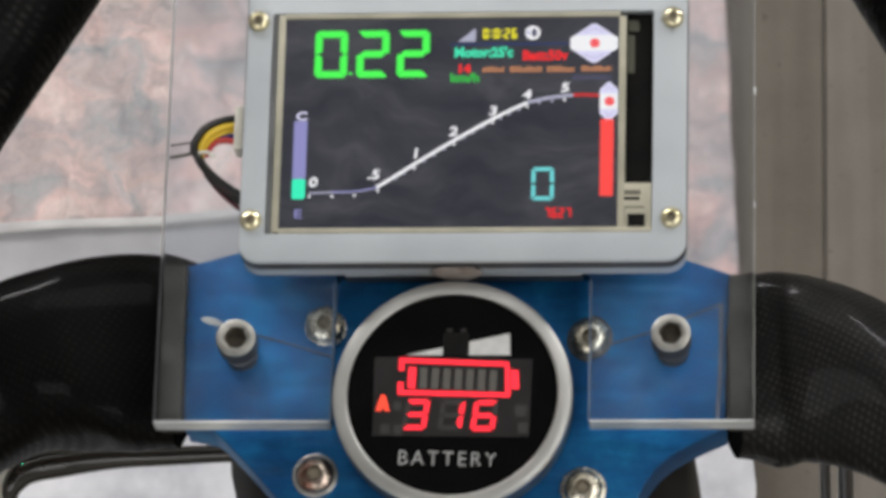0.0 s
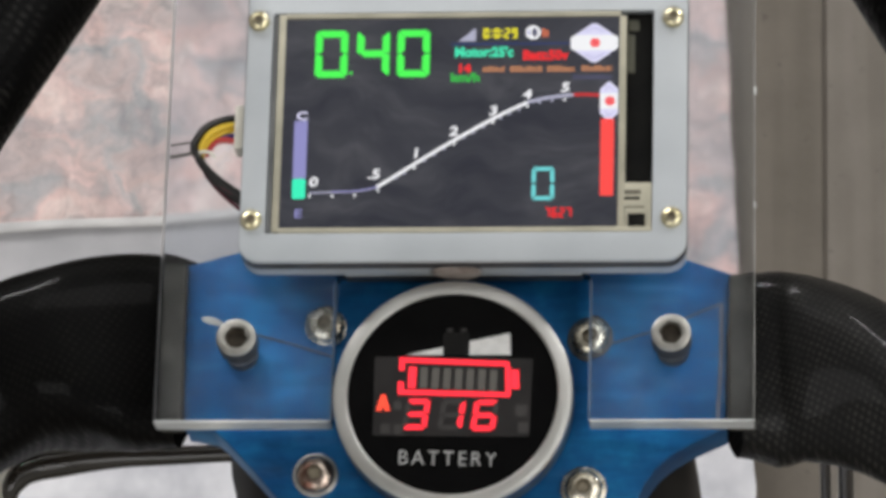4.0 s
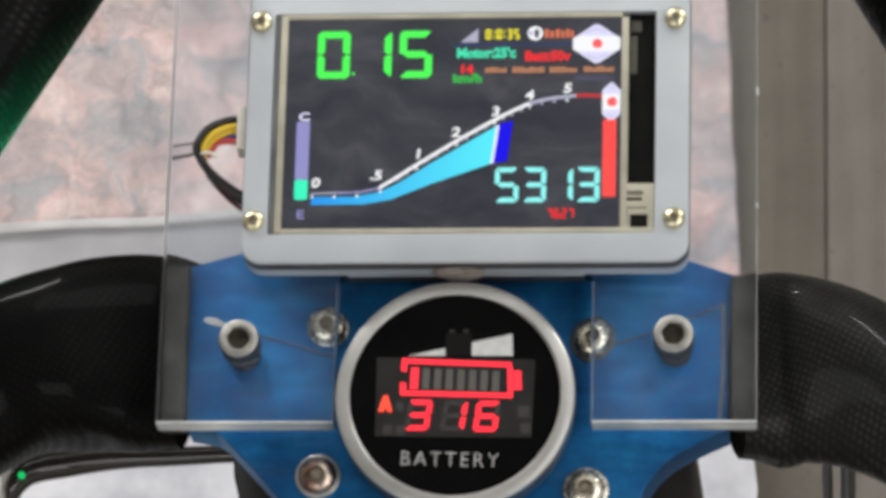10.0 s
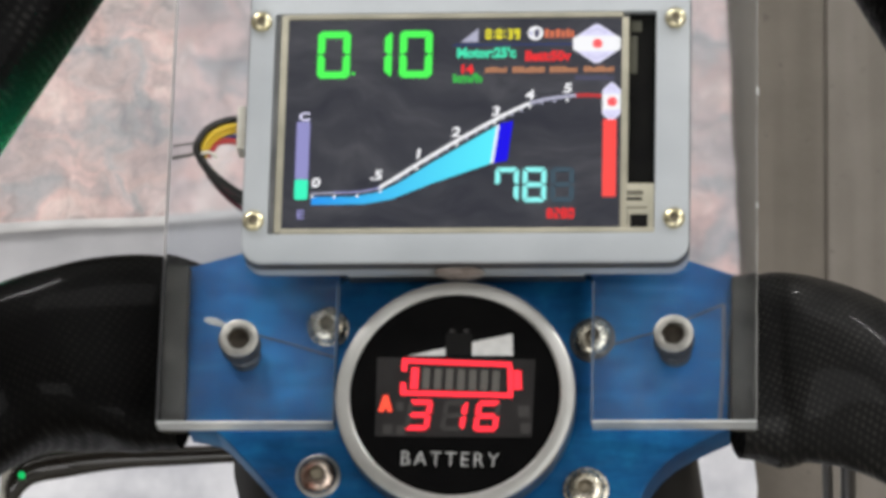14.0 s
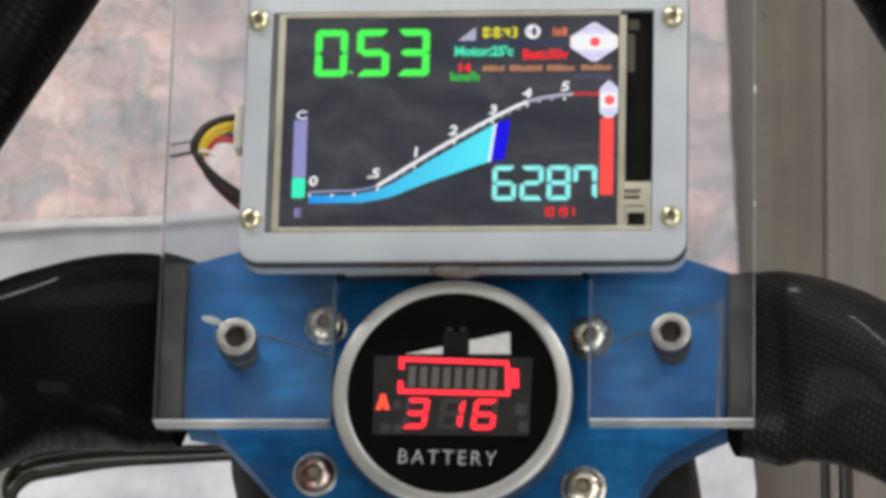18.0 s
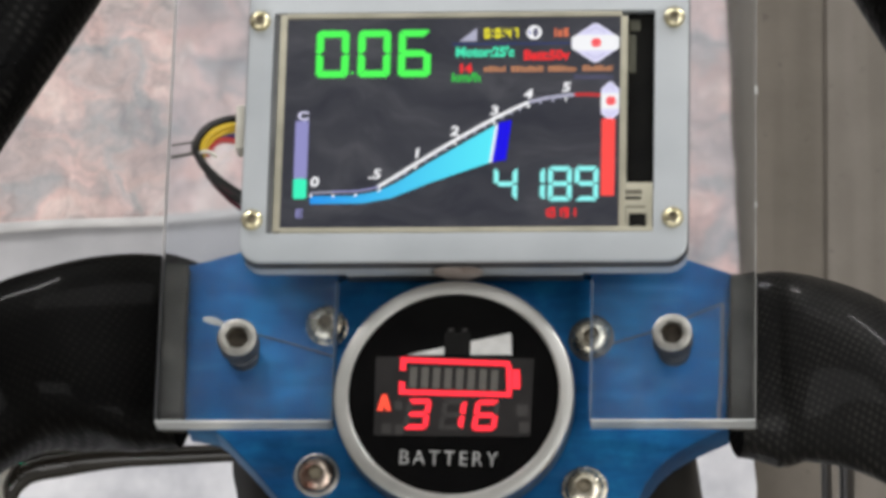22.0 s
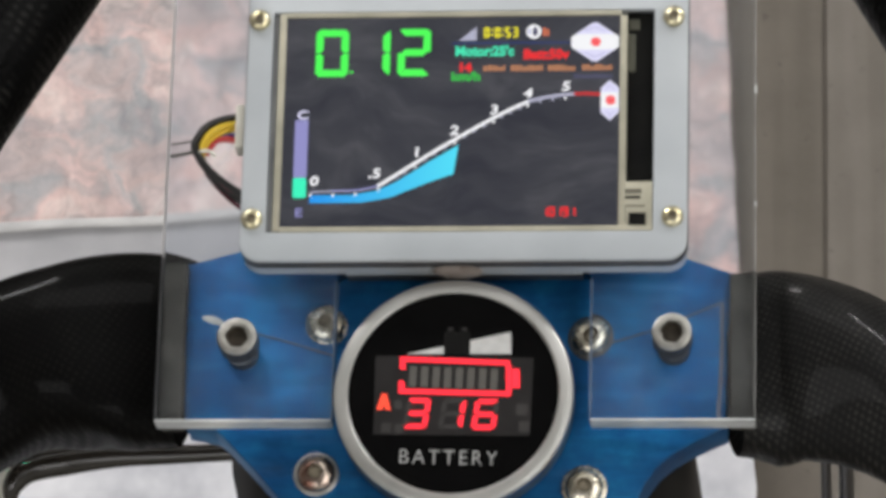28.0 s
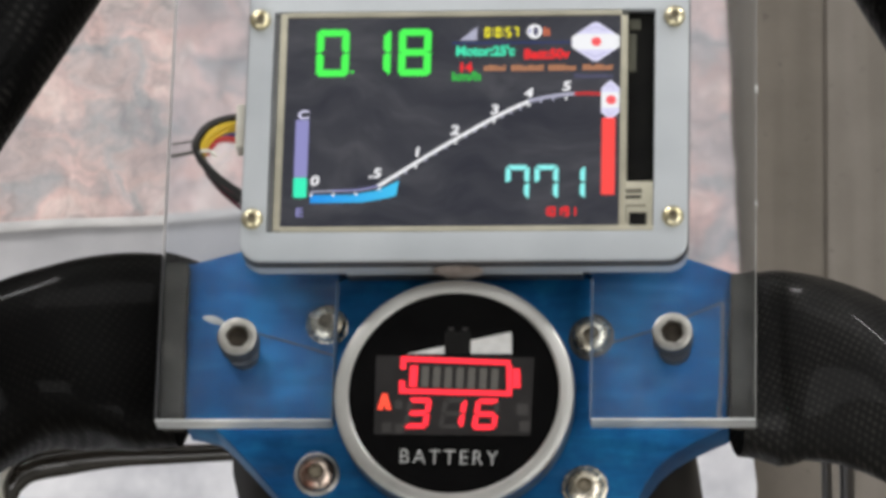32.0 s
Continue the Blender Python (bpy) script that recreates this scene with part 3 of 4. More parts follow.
def scooter():
    root = thing("scooter", (0.0, -0.06, 0.0), "scooter cockpit with blue anodised clamp plate and carbon handlebar", "scooter")
    # clamp plate, waisted towards the rider
    outline = [(-57.9, -64.4), (-58.6, -28)] + [(-45.6, -24.4), (-40, -14), (44, -14), (50, -26.8), (61, -30.6), (59.6, -45), (59.6, -65.2)]
    for k in range(7):
        a = k / 6
        outline.append((56 - 17 * a - 3 * math.sin(a * 3.1), -66.8 - 20 * a + 2.5 * math.sin(a * 3.1)))
    outline += [(34, -94), (-32, -94), (-34.5, -84), (-42.5, -74.6), (-49.4, -67.2), (-51.4, -65.6)]
    part("clamp_plate", slab(outline, -27, PLATE_TOP, 0.6), BLUE, root, "blue anodised aluminium clamp plate", sharp=25)
    # machined steps on the plate; BLUE_STEP paints in their shadow lines
    for pts in ([(-46, -43.4), (-40, -44.9), (-33, -47.0), (-26, -49.3)], [(32, -47.3), (44, -43.5), (58.3, -37.4)], [(58.4, -37.4), (58.4, -50), (57.7, -64.4)]):
        part("machined_step", tube([(x, y, PLATE_TOP, 0.5 if pts[0][0] == pts[1][0] else 0.3, 0.14) for x, y in pts], 8, 5), BLUE_RIM if pts[0][0] == pts[1][0] else BLUE_STEP, root)
    for x, y, r, w, mat in ((-27.6, -42.2, 4.2, 4.5, STEEL), (30.1, -45.0, 4.2, 5.0, SPACER), (-28.8, -75.8, 4.2, 4.9, ZINC), (29.1, -78.9, 4.2, 4.9, STEEL)):
        part("washer", lathe([(0, PLATE_TOP), (w, PLATE_TOP), (w, PLATE_TOP + 0.4), (w - 0.3, PLATE_TOP + 0.6), (0, PLATE_TOP + 0.6)], x, y, 36), mat, root, "thin steel washer")
        # lower left bolt has its red-brown reflection tinted into the steel
        button_bolt(root, x, y, PLATE_TOP + 0.55, r, STEEL_REDDISH if mat is ZINC else None)
    part("steering_column", lathe([(0, -26.5), (44, -26.5), (51, -40), (52, -110), (42, -400), (40, -1000), (0, -1000)], 0, -60, 40), BLACK, root, "black steering column")
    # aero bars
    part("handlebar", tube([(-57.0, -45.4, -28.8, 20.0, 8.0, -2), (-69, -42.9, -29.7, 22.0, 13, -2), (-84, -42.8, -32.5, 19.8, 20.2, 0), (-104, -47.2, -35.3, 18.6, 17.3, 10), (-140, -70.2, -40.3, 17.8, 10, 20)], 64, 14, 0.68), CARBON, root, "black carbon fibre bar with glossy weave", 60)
    part("handlebar", tube([(58.0, -50.0, -27.4, 17.9, 9.9, 2), (70, -47.3, -29.5, 21.4, 13, -15.1), (84, -49.3, -29.5, 18.6, 17.1, -34.0), (104, -58.5, -33.4, 15.6, 14.3, -42.8), (140, -74.3, -49.9, 25.6, 6.7, -40.4)], 64, 14, 0.68), CARBON_PALE, root, "black carbon fibre bar with dull grey weave", 60)
    part("bar_arm", tube([(-150, -68, -44, 15, 12), (-150.0, -37.4, -48, 17.4, 14.3), (-141.3, -2.0, -54, 19.9, 16.7), (-126.8, 23.2, -46, 20.9, 17.8), (-105.9, 58.3, -44, 20.9, 17.8), (-86.0, 95.3, -46, 20.9, 17.8), (-68.2, 133.9, -52, 19.9, 16.7)], 36, 8), CARBON_ROUGH, root, "black woven carbon fibre arm")
    part("bar_arm", tube([(150, -72, -54, 15, 12), (153.4, -40.4, -48, 17.4, 14.3), (141.2, 1.1, -54, 19.9, 16.7), (124.5, 26.3, -47, 20.9, 17.8), (113.0, 45.2, -46, 20.9, 17.8), (99.5, 69.2, -46, 20.9, 17.8), (71.2, 121.3, -52, 19.9, 16.7)], 36, 8), CARBON_ROUGH, root, "black woven carbon fibre arm")
    part("guard_tube", tube([(-107.8, -61.0, -82, 1.4, 1.4), (-107.2, -58.0, -80.5, 2.4, 2.4), (-104.9, -54.9, -80, 3.1, 3.1), (-101.4, -53.2, -80, 3.4, 3.4), (-95.6, -52.2, -80, 3.4, 3.4), (-89, -51.3, -80, 3.1, 3.1), (-81, -50.8, -80, 2.6, 2.6), (-71.8, -50.6, -80, 2.3, 2.3), (-58, -50.0, -80, 2.1, 2.1), (-40, -49.4, -80, 2.0, 2.0)], 24, 8), GLOSS, root, "glossy dark brown guard tube")
    # dark grey strips added over the bar ends, under the clear sheet
    part("grip_pad", slab(rect(-63.2, -65.2, -58.2, -28.6, 0.6), -18.5, -13.2, 0.5), STRIP_GREY, root, "dull dark grey pad under the clear sheet")
    part("grip_pad", slab(rect(60.1, -65.0, 65.4, -31.6, 0.6), -18.5, -13.2, 0.5), STRIP_GREY, root, "dull dark grey pad under the clear sheet")
    part("guard_post", tube([(-109.6, -91, -92, 1.7, 1.7), (-109.6, -75, -87, 1.7, 1.7), (-109.5, -52.5, -84, 1.7, 1.7)], 16, 6), CONNECTOR, root, "beige plastic guard post")
    for x, w in ((80.2, 1.2), (84.9, 1.8)):
        part("cable", tube([(x, -52, -30, w, w), (x + 0.2, -53, -80, w, w), (x + 0.4, -54, -300, w, w), (x, -54, -996, w, w)], 12, 6), WIRE_BLACK, root, "black cable")
    return root


SCOOTER = scooter()
# glowing dot made for the green reflection on the guard tube
GREEN_GLINT = part("indicator", lathe([(0, -80), (0.85, -80), (0.85, -76.9), (0.5, -76.5), (0, -76.4)], -105.0, -56.0, 16), DOT_GREEN, SCOOTER, "small green indicator light")


# ---- clear mounting sheet ----
def mounting_sheet():
    root = thing("mounting_sheet", P(0, 0, -16), "clear acrylic mounting sheet notched round the gauge and bolted on", "panel")
    x0, x1, top, low = -63.4, 65.6, 60, -65.8
    nx0, nx1, ny, r = -25.2, 30.6, -32.1, 2.0
    pts = [(x0, low), (nx0, low)]
    pts += [(nx0, ny - r)] + [(nx0 + r - r * math.cos(radians(a)), ny - r + r * math.sin(radians(a))) for a in (30, 60, 90)]
    pts += [(nx1 - r + r * math.sin(radians(a)), ny - r + r * math.cos(radians(a))) for a in (0, 30, 60, 90)]
    pts += [(nx1, low), (x1, low), (x1, top), (x0, top)]
    bm = slab(pts, -13, -8)
    bmesh.ops.recalc_face_normals(bm, faces=bm.faces)
    bmesh.ops.delete(bm, geom=[f for f in bm.faces if abs(f.normal.x) > 0.9], context="FACES_ONLY")
    sheet = part("acrylic", bm, ACRYLIC, root, "clear acrylic sheet", sharp=20)
    sheet.visible_shadow = False
    for a, b in ((x0, nx0), (nx1, x1)):
        part("cut_edge", slab(rect(a, low - 0.5, b, low - 0.02), -13, -7.95), EDGE, root, "frosted saw-cut edge")
    # west strips paint how the edge looks: dark over the bar, grey beyond
    for x, y0, y1, mat in ((x0 - 0.14, low, -28, EDGE_DARK), (x0 - 0.14, -28, top, EDGE_GREY), (x1 + 0.02, low, top, EDGE_DIM)):
        part("cut_edge", slab(rect(x, y0, x + 0.12, y1), -13, -7.98), mat, root)
    for x in (nx0 + 0.02, nx1 - 0.22):
        part("cut_edge", slab(rect(x - 0.1, low, x + 0.3, ny - 2), -13, -7.98), EDGE_FAINT, root)
    part("cut_edge", slab(rect(nx0 + 2.2, ny - 0.4, nx1 - 2.2, ny - 0.03), -9.3, -7.98), EDGE, root, "pale cut edge of the notch")
    # dark strip put in for the shadow line below the notch edge
    part("cut_edge", slab(rect(nx0 + 2.2, ny - 0.35, nx1 - 2.2, ny - 0.03), -13, -9.32), EDGE_DARK, root, "dark underside of the notch edge")
    # white specks painted for the glints along the east edge
    for x, y, w, h in ((65.5, 9.3, 0.5, 1.5), (65.5, -17.2, 0.45, 0.9)):
        part("chip", slab(rect(x, y, x + w, y + h, 0.2), -9, -7.9), EDGE, root, "white chip in the edge")
    part("scratch", tube([(-53.9, -42.6, -8, 0.3, 0.06), (-52.4, -42.9, -8, 0.8, 0.08), (-50.6, -43.5, -8, 0.75, 0.08), (-48.6, -44.6, -8, 0.35, 0.06)], 8, 5), EDGE, root)
    for x, y in ((-45.5, -49.0), (48.1, -48.3)):
        # spacer coloured dark too, for the shade under the bolt
        part("spacer", lathe([(0, -16), (3.5, -16), (3.5, -13.05), (0, -13.05)], x, y, 32), SHADED_SIDE, root)
        cap_bolt(root, x - 0.05, y + 0.3, -7.95, 4.3, 5.4)
    part("glue_blob", tube([(-3.4, -33.2, -6.4, 0.3, 1.2), (-1.6, -33.2, -5.6, 0.7, 3.2), (1.4, -33.3, -5.8, 0.9, 3.9), (4.4, -33.3, -5.6, 0.8, 3.6), (6.6, -33.2, -6.2, 0.4, 1.6)], 14, 6), GLUE, root, "smear of brownish hot glue")
    return root


mounting_sheet()


# ---- screen ----
def lx(u):
    return (u - 240) * 0.153


def ly(v):
    return (160 - v) * 0.153


FACE_Z = -0.30
SEG_MESHES = {}
SHAPES = "abcdefg"
LIT = {"0": "abcdef", "1": "bc", "2": "abged", "3": "abgcd", "4": "fgbc", "5": "afgcd", "6": "afgedc", "7": "abcf", "8": "abcdefg", "9": "abcdfg", "t": "abc", " ": ""}


def segment_outline(k, w, h, t, gap):
    """One of the seven bars of a figure w wide and h high, centred on the figure."""
    a, b, q, g, c = w / 2, h / 2, t / 2, gap, t * 0.45
    if k == "g":
        l = a - q - gap
        return [(-l, 0), (-l + q, -q), (l - q, -q), (l, 0), (l - q, q), (-l + q, q)]
    if k in "ad":
        pts = [(-a + c + g, b), (a - c - g, b), (a - c / 2 - g, b - c / 2), (a - t - g, b - t), (-a + t + g, b - t), (-a + c / 2 + g, b - c / 2)]
        return pts if k == "a" else [(x, -y) for x, y in pts[::-1]]
    pts = [(a, b - c - g), (a - c / 2, b - c / 2 - g), (a - t, b - t - g), (a - t, q * 0.8 + g), (a - q, g), (a, q * 0.2 + g)]
    sx, sy = (1 if k in "bc" else -1), (1 if k in "bf" else -1)
    pts = [(sx * x, sy * y) for x, y in pts]
    return pts[::-1] if sx * sy > 0 else pts


def figure(parent, cx, cy, w, h, t, mat, z, gap=0.12, slant=0.0, only=SHAPES, name="digit_segment", thick=0.08):
    """Seven bars of one figure, each a part; returns them by letter. Sizes in mm."""
    out = {}
    for k in only:
        key = (k, round(w, 3), round(h, 3), mat.name, slant)
        pts = [(x + slant * y, y) for x, y in segment_outline(k, w, h, t, gap)]
        mx, my = sum(p[0] for p in pts) / 6, sum(p[1] for p in pts) / 6
        if key not in SEG_MESHES:
            bm = bmesh.new()
            top = [bm.verts.new(((x - mx) / 1000, (y - my) / 1000, thick / 2000)) for x, y in pts]
            low = [bm.verts.new(((x - mx) / 1000, (y - my) / 1000, -thick / 2000)) for x, y in pts]
            bm.faces.new(top), bm.faces.new(low[::-1])
            for i in range(6):
                bm.faces.new((top[i], low[i], low[(i + 1) % 6], top[(i + 1) % 6]))
            me = bpy.data.meshes.new(name)
            bm.to_mesh(me)
            bm.free()
            me.materials.append(mat)
            SEG_MESHES[key] = me
        out[k] = place(name, SEG_MESHES[key], P(cx + mx, cy + my, z), parent)
    return out


def lcd_quad(name, u0, v0, u1, v1, mat, parent, z=FACE_Z + 0.05, r=0.0, label=""):
    return part(name, slab(rect(lx(u0), ly(v1), lx(u1), ly(v0), r), z - 0.04, z + 0.04), mat, parent, label)


def lcd_stroke(name, pts, w, mat, parent, z=FACE_Z + 0.05):
    """A drawn line through (u, v) points, w screen dots thick."""
    q = spline([(lx(u), ly(v)) for u, v in pts], 6)
    left, right = [], []
    for i, p in enumerate(q):
        d = q[min(i + 1, len(q) - 1)] - q[max(i - 1, 0)]
        n = np.array((-d[1], d[0])) / np.hypot(*d) * w * 0.153 / 2
        left.append(tuple(p + n)), right.append(tuple(p - n))
    bm = bmesh.new()
    rows = [[bm.verts.new(P(x, y, zz)) for x, y in line] for line, zz in ((left, z + 0.04), (right, z + 0.04), (right, z - 0.04), (left, z - 0.04))]
    for a, b in zip(rows, rows[1:] + rows[:1]):
        for i in range(len(q) - 1):
            bm.faces.new((a[i], a[i + 1], b[i + 1], b[i]))
    return part(name, bm, mat, parent)


def screen():
    root = thing("display", P(3, 0, -8), "grey-cased colour display with green figures and curved rev gauge", "display")
    x0, x1, y0, y1 = -45.6, 51.3, -32.6, 34.5
    wx0, wx1, wy0, wy1 = -39.9, 43.9, -26.0, 25.8
    bm = bmesh.new()
    outer, inner = rect(x0, y0, x1, y1, 4.5, 6), rect(wx0, wy0, wx1, wy1, 0.4, 6)
    loops = [[bm.verts.new(P(x, y, z - (0.76 if y > 26 and z > -1 else 0))) for x, y in pts] for pts, z in ((inner, -6.5), (inner, 0), (rect(x0 + 0.5, y0 + 0.5, x1 - 0.5, y1 - 0.5, 4.2, 6), 0), (rect(x0 + 0.12, y0 + 0.12, x1 - 0.12, y1 - 0.12, 4.4, 6), -0.16), (outer, -0.6), (outer, -8))]
    for a, b in zip(loops, loops[1:]):
        for i in range(len(a)):
            j = (i + 1) % len(a)
            bm.faces.new((a[i], a[j], b[j], b[i]))
    bm.faces.new(loops[0])
    bm.faces.new(loops[-1])
    part("case", bm, CASE, root, "light grey plastic case with rounded corners")
    bm = bmesh.new()
    loops = [[bm.verts.new(P(x, y, z)) for x, y in rect(x0 - d, y0 - d, x1 + d, y1 + d, 4.5, 6)] for d, z in ((-0.3, -0.9), (0.05, -0.9), (0.05, -4.2), (-0.3, -4.2))]
    for a, b in zip(loops, loops[1:] + loops[:1]):
        for i in range(len(a)):
            bm.faces.new((a[i], a[(i + 1) % len(a)], b[(i + 1) % len(a)], b[i]))
    part("case_seam", bm, SEAM, root, "dark seam between the case halves")
    for x, y in ((-43.0, 23.9), (48.1, 23.9), (-43.0, -22.9), (48.1, -22.9)):
        button_bolt(root, x, y, 0, 2.35, BRASS, 1.7, "screw")
    # steel frame of the panel, in four strips and the foot beside the cable
    frame_part = part("lcd_frame", slab(rect(-38.5, -25.6, -37.0, 25.5), -4, -0.05, 0.1), BEIGE, root, "beige plated frame")
    for a in ((-37.0, -25.9, 43.8, -24.7), (-37.0, 24.5, 36.6, 25.7), (36.4, -24.7, 37.9, 24.5)):
        part("frame_strip", slab(rect(*a), -4, -0.08, 0.1), BEIGE, frame_part)
    part("frame_tab", slab(rect(37.9, -24.7, 43.7, -14.6), -4, -0.12, 0.1), BEIGE, frame_part)
    # flat dark patches paint the shade of the tab's slots and grooves
    for a in ((37.5, -18.6, 41.2, -17.9), (38.6, -25.4, 42.4, -21.8)):
        part("slot", slab(rect(*a, 0.15), -0.6, -0.09), FLEX, frame_part)
    for a in ((37.7, -17.4, 41.4, -16.3), (37.6, -20.5, 42.2, -20.0), (37.6, -24.2, 38.1, -20.6)):
        part("groove", slab(rect(*a, 0.12), -0.6, -0.10), GROOVE, frame_part)
    part("flex_cable", slab(rect(37.9, -14.7, 43.8, 25.7), -5, -1.6), FLEX, root, "black ribbon cable in the gap")
    part("ribbon_stiffener", slab(rect(38.0, 11.5, 39.7, 20.4, 0.3), -1.7, -1.2, 0.2), OLIVE, root, "olive stiffener of the ribbon cable")
    part("ribbon_stiffener", slab(rect(38.3, 21.4, 40.6, 24.0, 0.3), -1.7, -1.3, 0.2), OLIVE, root)
    # filler added so the groove shows grey instead of black
    part("gasket", slab(rect(-39.85, -25.9, -38.55, 25.7), -4, -0.7, 0.3), GROOVE_FILL, root, "grey gasket strip beside the glass")
    panel = part("lcd_panel", slab(rect(-37.0, -24.7, 36.45, 24.55), -4, FACE_Z), LCD, root, "dark glass of the lit screen")
    S = {"panel": panel, "root": root}
    # speed
    S["speed"] = [figure(panel, lx(u), ly(55), 47 * 0.153, 73 * 0.153, 10.6 * 0.153, GREEN, FACE_Z + 0.05, 0.06) for u in (65, 125, 183)]
    part("decimal_point", lathe([(0, FACE_Z), (0.34, FACE_Z), (0.34, FACE_Z + 0.09), (0, FACE_Z + 0.09)], lx(94), ly(84.5), 12), GREEN, panel)
    # revolutions, in rows of four, three and one
    S["rev4"] = [figure(panel, lx(u), ly(256.5), 34 * 0.153, 53 * 0.153, 7.4 * 0.153, CYAN, FACE_Z + 0.05, 0.16) for u in (317.5, 356.5, 394.5, 432)]
    S["rev3"] = [figure(panel, lx(u), ly(256), 34 * 0.153, 53 * 0.153, 7.4 * 0.153, CYAN, FACE_Z + 0.055, 0.16) for u in (334, 375, 413)]
    S["rev1"] = [figure(panel, lx(372), ly(256), 32 * 0.153, 50 * 0.153, 5.8 * 0.153, CYAN_DIM, FACE_Z + 0.06, 0.16)]
    # a figure that fades while the next is drawn
    S["fading"] = figure(panel, lx(396), ly(256.5), 34 * 0.153, 53 * 0.153, 7.4 * 0.153, FADING, FACE_Z + 0.05, 0.16)
    # peak value
    S["peak4"] = [figure(panel, lx(u), ly(300), 8.6 * 0.153, 15 * 0.153, 3.0 * 0.153, RED_TEXT, FACE_Z + 0.05, 0.0) for u in (379, 389, 399, 409)]
    S["peak5"] = [figure(panel, lx(u), ly(300), 8.6 * 0.153, 15 * 0.153, 3.0 * 0.153, RED_TEXT, FACE_Z + 0.055, 0.0) for u in (374.5, 384.5, 394, 403.5, 413.5)]
    # clock
    S["clock"] = [figure(panel, lx(u), ly(25), 8.2 * 0.153, 16 * 0.153, 3.4 * 0.153, YELLOW, FACE_Z + 0.05, 0.0) for u in (317, 327.5)]
    for u in (286.5, 302):
        figure(panel, lx(u), ly(25), 8.2 * 0.153, 16 * 0.153, 3.4 * 0.153, YELLOW, FACE_Z + 0.05, 0.0, only=LIT["0"])
    for u in (294.3, 309.7):
        for v in (21, 29):
            lcd_quad("colon_dot", u - 1.4, v - 1.6, u + 1.4, v + 1.6, YELLOW, panel)
    # scale curve
    S["scale"] = []
    keep = S["scale"].append
    keep(lcd_stroke("scale_line", [(40, 268), (58, 267.5), (74, 267), (106, 266), (124, 263), (137, 260)], 2.2, GREY_LIT, panel))
    keep(lcd_stroke("scale_line", [(72, 266.3), (90, 266.3), (106, 265.6), (124, 262.6), (137, 259.6)], 2.0, LILAC, panel, FACE_Z + 0.06))
    keep(lcd_stroke("scale_line", [(136, 260), (160, 244.5), (189, 225), (245, 189), (299, 157), (325, 143), (348, 132)], 5.0, WHITE_LIT, panel))
    keep(lcd_stroke("scale_line", [(348, 132), (372, 126), (400, 122), (414, 121)], 5.0, GREY_LIT, panel))
    keep(lcd_stroke("scale_line", [(412, 121), (430, 120.5), (452, 122)], 5.0, RED_DULL, panel))
    for u, v in ((41, 273), (73, 273), (105, 272), (138, 265), (189, 231), (245, 195), (299, 163), (348, 138), (401, 128)):
        keep(part("tick", slab([(lx(u - 2.5), ly(v - 2)), (lx(u), ly(v + 3.5)), (lx(u + 2.5), ly(v - 2))], FACE_Z + 0.02, FACE_Z + 0.1), WHITE_LIT, panel))
    for u, v in ((163, 246), (175, 239), (203, 220), (217, 211), (231, 202), (259, 185), (272, 177), (286, 169), (311, 155), (323, 149), (336, 143), (365, 132), (383, 129)):
        keep(lcd_quad("tick", u - 1.6, v - 1.4, u + 1.6, v + 2.2, GREY_LIT, panel))
    for s, u, v in (("0", 45, 252), (".5", 131, 241), ("1", 190, 209), ("2", 243, 176), ("3", 299, 145), ("4", 347, 120), ("5", 401, 110)):
        keep(lettering("scale_number", s, 2.1, lx(u), ly(v), FACE_Z + 0.05, WHITE_LIT, panel, 0.12, 1.25, 0.09))
    # fuel bar
    lcd_quad("level_bar", 15.5, 158, 34.5, 246, LILAC, panel, r=0.2)
    lcd_quad("level_bar", 15.5, 246.5, 34.5, 277, MINT, panel, r=0.5)
    lettering("level_letter", "C", 1.9, lx(26), ly(151), FACE_Z + 0.05, LILAC_PALE, panel, 0, 1.3, 0.08)
    lettering("level_letter", "E", 1.9, lx(25), ly(300), FACE_Z + 0.05, LILAC, panel, 0, 1.3, 0.05)
    S["redbar"] = lcd_quad("power_bar", 452.5, 158, 471.5, 275, RED, panel, r=0.3)
    # emblems
    def emblem(cx, cy, w, h, z, e, dot):
        hexa = [(cx - w * 0.1, cy - h), (cx + w * 0.1, cy - h), (cx + w, cy - h * e), (cx + w, cy + h * e), (cx + w * 0.1, cy + h), (cx - w * 0.1, cy + h), (cx - w, cy + h * e), (cx - w, cy - h * e)]
        made = [part("emblem", slab([(lx(u), ly(v)) for u, v in hexa], z - 0.04, z + 0.02), LILAC_PALE, panel)]
        g = h * 0.40
        k = w if g <= h * e else w * (h - g) / (h - h * e) * 1.02
        band = [(cx - k, cy - g), (cx + k, cy - g), (cx + w, cy - min(g, h * e)), (cx + w, cy + min(g, h * e)), (cx + k, cy + g), (cx - k, cy + g), (cx - w, cy + min(g, h * e)), (cx - w, cy - min(g, h * e))]
        if g <= h * e:
            band = [(cx - w, cy - g), (cx + w, cy - g), (cx + w, cy + g), (cx - w, cy + g)]
        made.append(part("emblem_band", slab([(lx(u), ly(v)) for u, v in band], z - 0.02, z + 0.05), WHITE_LIT, panel))
        for side in (-1, 1):
            v0, v1 = cy + side * h * 0.52, cy + side * h * 0.74
            chevron = [(cx - w * 0.42, v0), (cx, v1), (cx + w * 0.42, v0), (cx + w * 0.42, v0 + side * 2.2), (cx, v1 + side * 2.2), (cx - w * 0.42, v0 + side * 2.2)]
            made.append(part("emblem_chevron", slab([(lx(u), ly(v)) for u, v in chevron[::side]], z - 0.02, z + 0.05), LILAC_SOFT, panel))
        r = dot * 0.153
